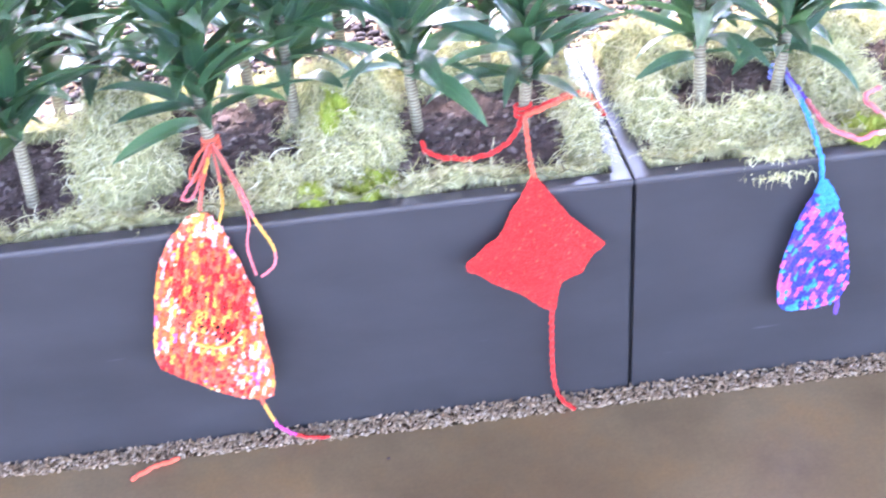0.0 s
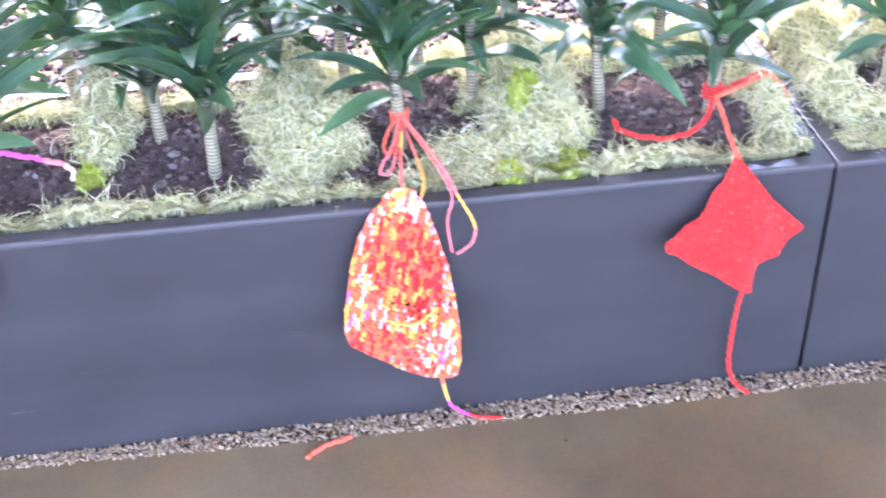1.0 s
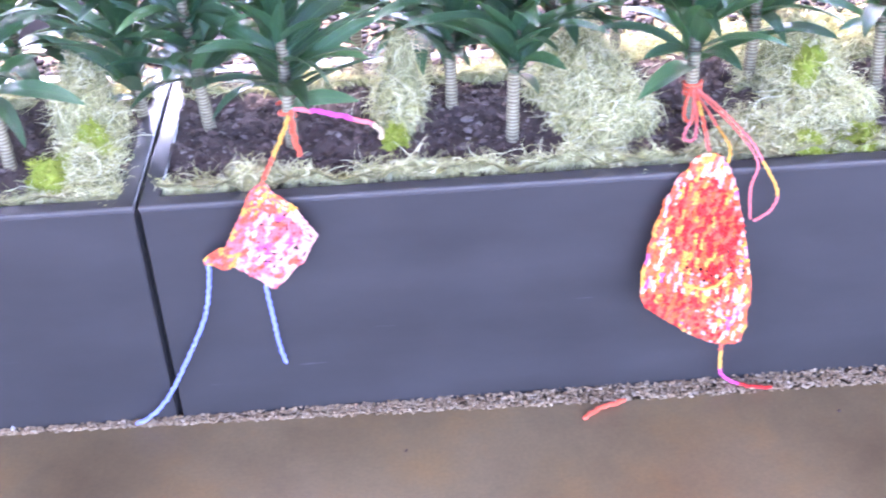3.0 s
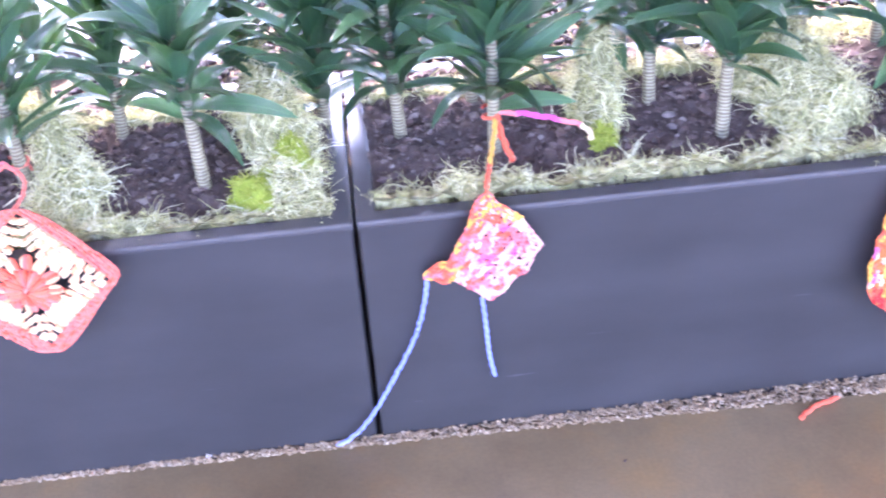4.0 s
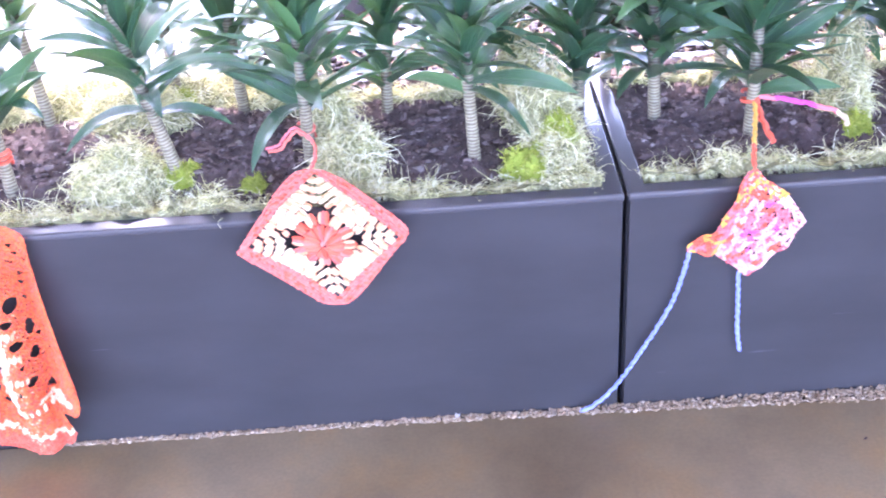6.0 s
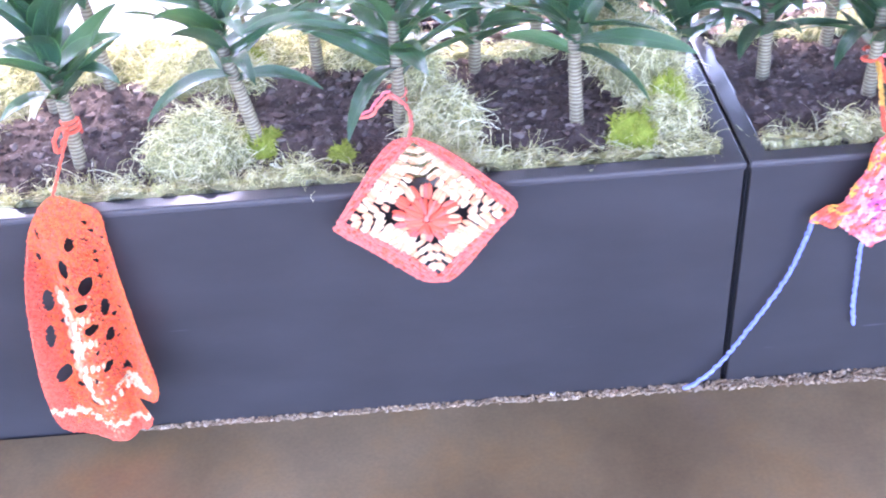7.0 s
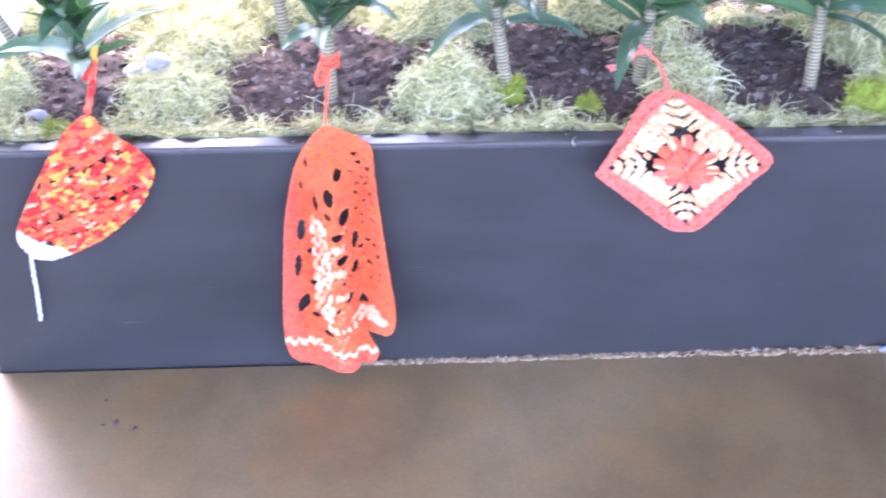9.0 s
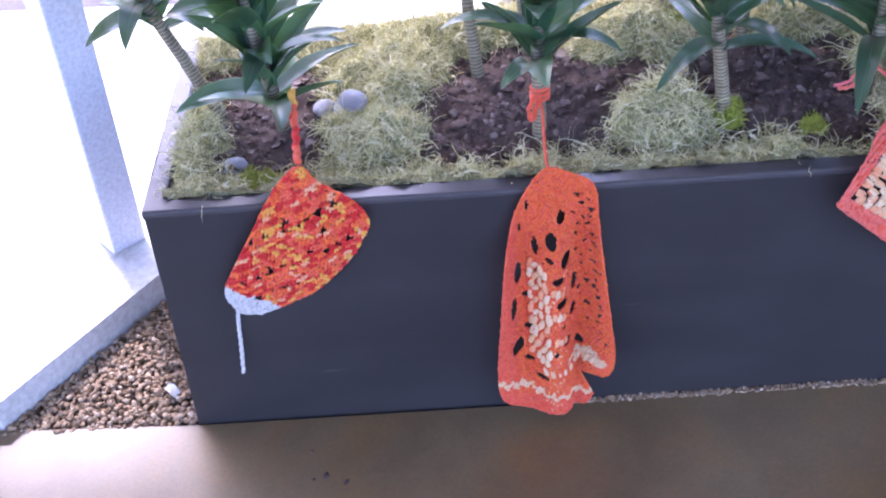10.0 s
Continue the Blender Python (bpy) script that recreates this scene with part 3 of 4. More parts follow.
def dracaena(x, y, bare=0.13, lean=(0.0, 0.0), crown=0.24, count=30, size=0.2, thick=0.0097, label="", start=None):
    ob = tagged(new("dracaena"), label or "dracaena with a ringed pale cane and dark glossy leaves", "plant", "dracaena plants")
    ob.location = (x, y, float(soil_z(x, y)) - 0.015)
    bare = bare + (0.02 if x < 0.75 else 0.008)
    broad = x < 0.75
    crown, count, size = crown * 1.25, int(count * (2.3 if broad else 2.6)), size * (0.8 if broad else 0.86)
    top = bare + crown
    guide = [(lean[0] * t * top, lean[1] * t * top + 0.006 * math.sin(5 * t + x * 9), t * top) for t in np.linspace(0, 1, 5)]
    line = spline(guide, 8)
    rad = thick * np.linspace(1.12, 0.75, len(line)) * (1 + 0.015 * np.sin(np.arange(len(line)) * 1.9))
    v, f, uv = tube(line, rad, 10, 60.0)
    cane = new("cane", mesh_of("cane", v, f, [CANE], True, None, uv))
    cane.parent = ob
    for i in range(count):
        t = i / (count - 1)
        h = bare + crown * t * 0.96
        at = Vector((lean[0] * h, lean[1] * h, h))
        turn = i * 137.5 + rng.uniform(-22, 22) + x * 400
        up = (26 + 52 * t if broad else 20 + 52 * t) + rng.uniform(-22, 22)
        s = size * (0.8 + 0.3 * math.sin(math.pi * (0.25 + 0.65 * t))) * rng.uniform(0.8, 1.12)
        leaf = new("leaf", (BROAD if broad else LEAVES)[int(rng.integers(len(LEAVES)))])
        leaf.parent = ob
        leaf.matrix_local = Matrix.Translation(at) @ Matrix.Rotation(radians(turn), 4, "Z") @ Matrix.Rotation(radians(-up), 4, "Y") @ Matrix.Rotation(rng.uniform(-0.3, 0.3), 4, "X") @ Matrix.Scale(s, 4)
    return ob


# x, y, bare cane, lean, crown, leaves, leaf length
PLANTS = [
    (0.18, 0.215, 0.03, (-0.12, -0.02), 0.24, 24, 0.17), (0.089, 0.25, 0.15, (-0.42, 0.1), 0.16, 15, 0.15), (0.557, 0.145, 0.095, (-0.02, 0.0), 0.22, 22, 0.17),
    (0.48, 0.325, 0.16, (-0.1, 0.1), 0.16, 14, 0.16), (0.565, 0.37, 0.15, (-0.1, 0.05), 0.2, 16, 0.16), (0.83, 0.14, 0.125, (-0.17, 0.02), 0.2, 20, 0.18),
    (1.037, 0.175, 0.09, (0.02, 0.0), 0.22, 24, 0.19), (1.303, 0.155, 0.12, (-0.03, 0.0), 0.22, 24, 0.18), (0.905, 0.37, 0.07, (0.0, 0.0), 0.22, 24, 0.17),
    (1.16, 0.33, 0.04, (0.05, 0.0), 0.2, 24, 0.15), (1.49, 0.30, 0.045, (0.0, -0.1), 0.22, 28, 0.19), (1.37, 0.41, 0.08, (0.0, 0.0), 0.22, 24, 0.18),
    (1.61, 0.24, 0.075, (-0.05, 0.0), 0.22, 26, 0.18), (1.75, 0.17, 0.075, (0.0, 0.03), 0.24, 28, 0.19), (1.735, 0.33, 0.07, (0.0, 0.0), 0.22, 28, 0.18),
    (2.015, 0.255, 0.09, (0.0, 0.02), 0.22, 26, 0.18), (2.105, 0.15, 0.11, (0.03, 0.05), 0.24, 28, 0.2), (1.98, 0.39, 0.08, (0.0, 0.0), 0.22, 26, 0.19), (2.2, 0.38, 0.09, (0.0, 0.05), 0.22, 26, 0.19),
    (2.40, 0.175, 0.10, (-0.02, 0.0), 0.24, 28, 0.2), (2.53, 0.29, 0.10, (0.0, 0.0), 0.22, 24, 0.18), (2.45, 0.39, 0.09, (0.0, 0.0), 0.22, 26, 0.19), (2.735, 0.235, 0.105, (-0.05, 0.0), 0.22, 24, 0.19),
    (2.87, 0.37, 0.09, (0.0, 0.0), 0.2, 22, 0.18), (2.905, 0.185, 0.09, (0.08, 0.0), 0.22, 26, 0.19), (3.20, 0.185, 0.11, (-0.03, 0.02), 0.22, 24, 0.18),
    (3.33, 0.2, 0.09, (0.1, 0.0), 0.22, 26, 0.18), (3.40, 0.36, 0.07, (0.0, 0.0), 0.22, 26, 0.18), (3.57, 0.28, 0.08, (0.0, 0.0), 0.22, 28, 0.18),
    (0.78, 0.42, 0.1, (0.0, 0.05), 0.22, 22, 0.17), (1.03, 0.41, 0.08, (0.0, 0.05), 0.24, 28, 0.18), (1.27, 0.40, 0.07, (0.0, 0.05), 0.24, 30, 0.19), (1.55, 0.40, 0.08, (0.05, 0.05), 0.24, 30, 0.19), (1.86, 0.41, 0.1, (0.0, 0.05), 0.24, 30, 0.19), (2.11, 0.41, 0.09, (0.0, 0.05), 0.24, 30, 0.19),
    (2.32, 0.40, 0.1, (0.0, 0.05), 0.24, 30, 0.19), (2.62, 0.41, 0.12, (0.0, 0.05), 0.24, 28, 0.19), (3.0, 0.40, 0.13, (-0.1, 0.05), 0.22, 22, 0.18), (3.25, 0.40, 0.1, (0.0, 0.05), 0.24, 28, 0.19),
]


def pebble(x, y, r):
    bm = bmesh.new()
    bmesh.ops.create_icosphere(bm, subdivisions=3, radius=1)
    for p in bm.verts:
        p.co *= 1 + 0.12 * noise.noise(p.co * 1.3 + Vector((x * 40, y * 40, 0)))
    ob = part("pebble", bm, STONE, None, "", True)
    ob.matrix_basis = Matrix.Translation((x, y, float(soil_z(x, y)) + r * 0.4 + 0.85 * max(0.0, float(moss_height(np.array([x]), np.array([y]))[0])))) @ Matrix.Rotation(x * 30, 4, "Z") @ Matrix.Diagonal((r * 1.15, r * 0.9, r * 0.65, 1))
    return tagged(ob, "smooth grey pebble lying on the soil", "pebble", "pebbles on the soil")


# ---- crochet ----
def inside(poly, x, y):
    poly = np.asarray(poly)
    hit = np.zeros(len(x), bool)
    for (x1, y1), (x2, y2) in zip(poly, np.roll(poly, -1, 0)):
        cross = ((y1 > y) != (y2 > y)) & (x < (x2 - x1) * (y - y1) / (y2 - y1 + 1e-12) + x1)
        hit ^= cross
    return hit


def rounded(poly, steps=6):
    p = np.asarray(poly, float)
    q = spline(np.vstack([p[-1:], p, p[:2]]), steps)
    return q[steps:-steps - 1]


def fabric(name, parent, outline, turn, mats, colour, fall, relief_of=None, holes=None, stitch=0.0062, label="", smooth=True, edge=None, rims=(), puffs=()):
    """A crocheted panel: rows of paired yarn stitches inside an outline (x, z). fall: heights, and how far the cloth hangs before the
    trough's face there; relief_of(x, z) adds folds. rims: eyelets (x, z, half width, half height) that get a ring of stitches;
    puffs: raised rolls (x, z, way x, way z, half length, half width, half height, colour). The stitches are laid out along the cloth itself, not along the upright."""
    zz = np.linspace(-0.02, 0.6, 600)
    dd = np.interp(zz, *fall)
    dd = np.convolve(np.pad(dd, 8, "edge"), np.ones(17) / 17, "valid")
    ss = np.concatenate([[0], np.cumsum(np.hypot(np.diff(zz), np.diff(dd)))])
    poly = rounded(outline) if smooth else np.asarray(outline, float)
    poly = np.stack([poly[:, 0], np.interp(poly[:, 1], zz, ss)], 1)

    def place(x, q):
        z = np.interp(q, ss, zz)
        return np.stack([x, -np.interp(q, ss, dd) - (relief_of(x, z) if relief_of else 0.0), z], 1)

    lo, hi = poly.min(0) - 0.02, poly.max(0) + 0.02
    c, s = math.cos(radians(turn)), math.sin(radians(turn))
    mid = (lo + hi) / 2
    r = np.linalg.norm(hi - lo) / 2
    nu, nv = int(2 * r / stitch), int(2 * r / (stitch * 0.8))
    U, V = np.meshgrid(np.linspace(-r, r, nu), np.linspace(-r, r, nv), indexing="ij")
    V = V + 0.0007 * np.sin(U * 120)
    U = U + (np.arange(nv)[None, :] % 2) * stitch * 0.5
    U, V = U.ravel() + rng.normal(0, stitch * 0.07, nu * nv), V.ravel() + rng.normal(0, stitch * 0.07, nu * nv)
    x, q = mid[0] + U * c - V * s, mid[1] + U * s + V * c
    ok = inside(poly, x, q)
    if holes is not None:
        ok &= ~holes(x, np.interp(q, ss, zz))
    x, q = x[ok], q[ok]
    row = (np.round(V[ok] / (stitch * 0.8)).astype(int)) % 2
    along = np.linalg.norm(np.roll(poly, -1, 0) - poly, axis=1)      # the edging chain
    t = np.concatenate([[0], np.cumsum(along)])
    want = np.arange(0, t[-1], stitch * 0.75)
    closed = np.vstack([poly, poly[:1]])
    ex, eq = np.interp(want, t, closed[:, 0]), np.interp(want, t, closed[:, 1])
    centres, ways, idx = [np.stack([ex, eq], 1)], [np.stack([np.gradient(ex), np.gradient(eq)], 1)], [colour(ex, np.interp(eq, ss, zz)) if edge is None else np.full(len(ex), edge)]
    for sign in (-1, 1):
        lean = np.where(row == 0, sign * 0.55, sign * 0.75)
        centres.append(np.stack([x + sign * c * stitch * 0.25, q + sign * s * stitch * 0.25], 1))
        ways.append(np.stack([-s - lean * c, c - lean * s], 1))
        idx.append(colour(x, np.interp(q, ss, zz)))
    for a, b, rx, rz in rims:
        t = np.linspace(0, 2 * math.pi, max(7, int(6.3 * (rx + rz) / 2 / (stitch * 0.62))), endpoint=False)
        hx, hz = a + (rx + stitch * 0.12) * np.cos(t), b + (rz + stitch * 0.12) * np.sin(t)
        centres.append(np.stack([hx, np.interp(hz, zz, ss)], 1))
        ways.append(np.stack([-rx * np.sin(t), rz * np.cos(t)], 1))
        idx.append(colour(hx, hz))
    ce, wa, idx = np.vstack(centres), np.vstack(ways), np.concatenate(idx)
    size = np.tile([stitch * 0.62, stitch * 0.39, stitch * 0.44], (len(ce), 1))
    if len(puffs):
        q8 = np.asarray(puffs, float)
        ce = np.vstack([ce, np.stack([q8[:, 0], np.interp(q8[:, 1], zz, ss)], 1)])
        wa, idx, size = np.vstack([wa, q8[:, 2:4]]), np.concatenate([idx, q8[:, 7].astype(int)]), np.vstack([size, q8[:, 4:7]])
    e = 0.002
    tx = (place(ce[:, 0] + e, ce[:, 1]) - place(ce[:, 0] - e, ce[:, 1])) / (2 * e)
    tq = (place(ce[:, 0], ce[:, 1] + e) - place(ce[:, 0], ce[:, 1] - e)) / (2 * e)
    normal = np.cross(tx, tq)
    p = place(ce[:, 0], ce[:, 1])
    p[:, 1] += rng.normal(0, stitch * 0.13, len(p))
    fat = rng.uniform(0.85, 1.15, len(p))
    ob = new(name, beads(name, p, wa[:, :1] * tx + wa[:, 1:] * tq, normal, size[:, 0] * fat, size[:, 1] * fat, size[:, 2] * fat, mats, idx))
    ob.parent = parent
    return tagged(ob, label)


def cord(name, parent, points, r, mat, label=""):
    """A crocheted cord along a smooth curve: one tube, swelling at each chain stitch and a little crooked."""
    line = spline(points, 12)
    t = np.concatenate([[0], np.cumsum(np.linalg.norm(np.diff(line, axis=0), axis=1))])
    want = np.arange(0, t[-1], r * 0.45)
    p = np.stack([np.interp(want, t, line[:, i]) for i in range(3)], 1)
    p += r * 0.22 * np.stack([np.sin(want / r * 1.3), np.cos(want / r * 1.3), np.sin(want / r * 0.7)], 1)
    swell = r * (0.78 + 0.3 * np.abs(np.sin(want / r * 0.95)))
    swell[0] = swell[-1] = r * 0.3
    v, f, _ = tube(p, swell, 8)
    mats = mat if isinstance(mat, list) else [mat]
    index = np.minimum((np.arange(len(f)) / len(f) * len(mats)).astype(int), len(mats) - 1)
    ob = new(name, mesh_of(name, v, f, mats, True, index))
    ob.parent = parent
    return tagged(ob, label)


def wrap(parent, x, y, z, r, mat, turns=2.5):
    """Yarn wound round a cane."""
    a = np.linspace(0, turns * 2 * math.pi, int(turns * 14))
    line = np.stack([x + r * np.cos(a), y + r * np.sin(a), z + 0.012 * np.linspace(-1, 1, len(a))], 1)
    v, f, _ = tube(line, 0.0028, 6)
    ob = new("knot", mesh_of("knot", v, f, [mat]))
    ob.parent = parent
    return ob


def dyed(x, z, turn, row, run, seed):
    """Short lengths of dyed yarn: a chance number from 0 to 1 for each run of stitches along each row."""
    c, s = math.cos(radians(turn)), math.sin(radians(turn))
    v = np.floor((-x * s + z * c) / row)
    u = np.floor((x * c + z * s) / run + 7.3 * np.sin(v * 12.9898 + seed))
    return np.modf(np.abs(np.sin(u * 12.9898 + v * 78.233 + seed) * 43758.5453))[0]


def hanging(label):
    return tagged(new("crochet_hanging"), label, "crochet", "crochet pieces tied to the plants")


def leaf_hanging():
    ob = hanging("orange, pink and cream variegated crochet leaf tied to a cane")
    out = [(2.386, 0.446), (2.412, 0.429), (2.43, 0.378), (2.448, 0.301), (2.456, 0.212), (2.452, 0.142), (2.432, 0.131), (2.4, 0.134), (2.352, 0.165), (2.312, 0.2), (2.286, 0.229), (2.298, 0.308), (2.319, 0.381), (2.348, 0.422)]

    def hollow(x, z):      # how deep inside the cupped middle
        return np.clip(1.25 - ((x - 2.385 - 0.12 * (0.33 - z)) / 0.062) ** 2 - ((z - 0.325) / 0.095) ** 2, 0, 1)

    def fold(x, z):
        flap = 0.016 * np.exp(-((z - 0.225 - 0.12 * (x - 2.38)) / 0.03) ** 2)
        return flap + 0.006 - 0.02 * hollow(x, z) + 0.003 * np.sin((x * 0.5 + z) * 150)

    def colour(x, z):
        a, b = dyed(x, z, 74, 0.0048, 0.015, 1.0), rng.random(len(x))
        # redder yarn in the hollow, its darker mix also painting the cup's shade
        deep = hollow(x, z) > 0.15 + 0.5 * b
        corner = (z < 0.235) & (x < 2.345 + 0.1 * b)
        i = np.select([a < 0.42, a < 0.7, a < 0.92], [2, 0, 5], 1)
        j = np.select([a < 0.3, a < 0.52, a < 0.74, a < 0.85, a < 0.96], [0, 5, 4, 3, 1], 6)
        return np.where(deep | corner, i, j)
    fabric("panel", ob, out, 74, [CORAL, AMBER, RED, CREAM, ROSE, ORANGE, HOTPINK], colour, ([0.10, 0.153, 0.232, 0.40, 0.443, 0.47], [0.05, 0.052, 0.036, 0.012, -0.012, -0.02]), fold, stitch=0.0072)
    cord("rim_cord", ob, [(2.348, -0.054, 0.25), (2.375, -0.056, 0.239), (2.4, -0.056, 0.242), (2.425, -0.05, 0.262)], 0.0024, AMBER)
    cord("tie_cord", ob, [(2.388, 0.012, 0.445), (2.392, 0.06, 0.462), (2.398, 0.12, 0.472), (2.4, 0.16, 0.474)], 0.003, [SALMON, CORAL, AMBER, CORAL])
    cord("bow_loop", ob, [(2.398, 0.16, 0.478), (2.385, 0.1, 0.468), (2.364, 0.066, 0.452), (2.36, 0.05, 0.447), (2.376, 0.052, 0.449), (2.39, 0.1, 0.464), (2.4, 0.158, 0.476)], 0.0026, [SALMON, PINK, SALMON])
    cord("bow_loop", ob, [(2.396, 0.16, 0.48), (2.38, 0.13, 0.474), (2.37, 0.1, 0.462), (2.378, 0.085, 0.458), (2.395, 0.14, 0.474)], 0.0028, CORAL)
    cord("loose_loop", ob, [(2.404, 0.16, 0.478), (2.428, 0.1, 0.47), (2.456, 0.03, 0.452), (2.468, -0.004, 0.432), (2.49, -0.02, 0.388), (2.486, -0.016, 0.352), (2.462, -0.012, 0.33)], 0.0024, [SALMON, SALMON, PINK, AMBER, PINK])
    cord("loose_loop", ob, [(2.404, 0.158, 0.474), (2.44, 0.06, 0.456), (2.46, -0.002, 0.432), (2.451, -0.012, 0.39), (2.456, -0.014, 0.335)], 0.002, [SALMON, PINK])
    cord("loose_end", ob, [(2.402, 0.158, 0.472), (2.416, 0.08, 0.455), (2.422, 0.02, 0.446), (2.412, -0.004, 0.425)], 0.0024, [SALMON, AMBER])
    wrap(ob, 2.4, 0.172, 0.474, 0.0135, CORAL, 3)
    cord("tail", ob, [(2.425, -0.05, 0.15), (2.43, -0.035, 0.09), (2.441, -0.018, 0.03), (2.462, -0.022, 0.012), (2.49, -0.035, 0.01), (2.525, -0.04, 0.008)], 0.003, [CORAL, AMBER, MAGENTA, RED])


RED_RIGHT = [(2.905, 0.165, 0.466), (2.93, 0.175, 0.468), (2.957, 0.192, 0.468), (2.995, 0.222, 0.463), (3.023, 0.232, 0.452), (3.036, 0.215, 0.438), (3.044, 0.197, 0.426)]
RED_LEFT = [(2.903, 0.165, 0.462), (2.88, 0.12, 0.452), (2.845, 0.085, 0.448), (2.80, 0.075, 0.446), (2.755, 0.095, 0.446), (2.738, 0.12, 0.446), (2.735, 0.14, 0.452)]


def red_hanging():
    ob = hanging("plain red crochet kite with a curled edge and a long tail")
    out = [(2.893, 0.443), (2.91, 0.422), (2.942, 0.381), (2.993, 0.333), (2.956, 0.289), (2.922, 0.276), (2.907, 0.245), (2.873, 0.257), (2.837, 0.279), (2.795, 0.312), (2.78, 0.316), (2.779, 0.327), (2.828, 0.356), (2.855, 0.394), (2.875, 0.424)]

    def fold(x, z):
        curl = 0.011 * np.exp(-(((z - 0.262) + 0.56 * (x - 2.88)) / 0.011) ** 2)
        return curl + 0.02 * np.exp(-((x - 2.905 - 0.25 * (z - 0.3)) / 0.03) ** 2) * np.clip((0.43 - z) / 0.1, 0, 1) - 0.006 + 0.004 * np.sin((x + 0.6 * z) * 95)
    fabric("panel", ob, out, -42, [RED, CORAL], lambda x, z: (rng.random(len(x)) < 0.02).astype(int), ([0.22, 0.245, 0.33, 0.41, 0.44, 0.46], [0.05, 0.048, 0.038, 0.018, 0.0, -0.006]), fold, stitch=0.0042, smooth=False)
    cord("tie_cord", ob, [(2.893, 0.0, 0.442), (2.895, 0.05, 0.45), (2.9, 0.11, 0.462), (2.905, 0.165, 0.464)], 0.0038, CORAL)
    cord("tie_cord", ob, RED_RIGHT, 0.0046, RED)
    cord("tie_cord", ob, [(x, y - 0.012, z + 0.002) for x, y, z in RED_RIGHT[:-1]], 0.004, CORAL)
    cord("tie_cord", ob, RED_LEFT, 0.0044, RED)
    wrap(ob, 2.906, 0.183, 0.462, 0.0135, RED, 3)
    cord("tail", ob, [(2.908, -0.05, 0.25), (2.909, -0.03, 0.19), (2.91, -0.018, 0.1), (2.914, -0.016, 0.04), (2.925, -0.03, 0.014), (2.945, -0.048, 0.008)], 0.0038, RED)


def blue_hanging():
    ob = hanging("blue, turquoise and pink variegated crochet leaf on a long cord")
    out = [(3.339, 0.389), (3.361, 0.353), (3.385, 0.27), (3.393, 0.194), (3.371, 0.162), (3.324, 0.156), (3.289, 0.163), (3.281, 0.199), (3.286, 0.252), (3.307, 0.326), (3.328, 0.369)]

    def colour(x, z):
        a, b = dyed(x, z, 62, 0.0075, 0.013, 2.2), rng.random(len(x))
        rim = np.abs(x - 3.336) > 0.034 + 0.13 * np.clip(0.36 - z, 0, 0.12)
        i = np.select([a < 0.42, a < 0.66, a < 0.76], [0, 3, 1], 2)
        j = np.select([a < 0.42, a < 0.66], [1, 0], 2)
        return np.where((z > 0.335) & (x > 3.328 + 0.01 * b), 1, np.where(rim | (z < 0.175), j, i))
    fabric("panel", ob, out, 62, [BLUE, CYAN, HOTPINK, VIOLET], colour, ([0.14, 0.38, 0.41], [0.03, 0.014, 0.004]), lambda x, z: 0.005 - 0.014 * np.clip(1 - ((x - 3.33) / 0.04) ** 2 - ((z - 0.23) / 0.07) ** 2, 0, 1), stitch=0.0066)
    cord("tie_cord", ob, [(3.339, -0.008, 0.385), (3.334, -0.01, 0.425), (3.345, 0.1, 0.455), (3.352, 0.21, 0.46)], 0.004, [CYAN, CYAN, SKYBLUE])
    cord("loose_end", ob, [(3.352, 0.21, 0.462), (3.36, 0.12, 0.45), (3.365, 0.05, 0.445), (3.40, 0.012, 0.438), (3.43, 0.02, 0.44), (3.47, 0.03, 0.44), (3.445, 0.1, 0.455), (3.48, 0.13, 0.46)], 0.0042, [VIOLET, PINK, PINK, ROSE, PINK])
    wrap(ob, 3.345, 0.225, 0.455, 0.0135, SKYBLUE)
    cord("tail", ob, [(3.382, -0.026, 0.185), (3.386, -0.024, 0.15), (3.391, -0.014, 0.12)], 0.0038, VIOLET)


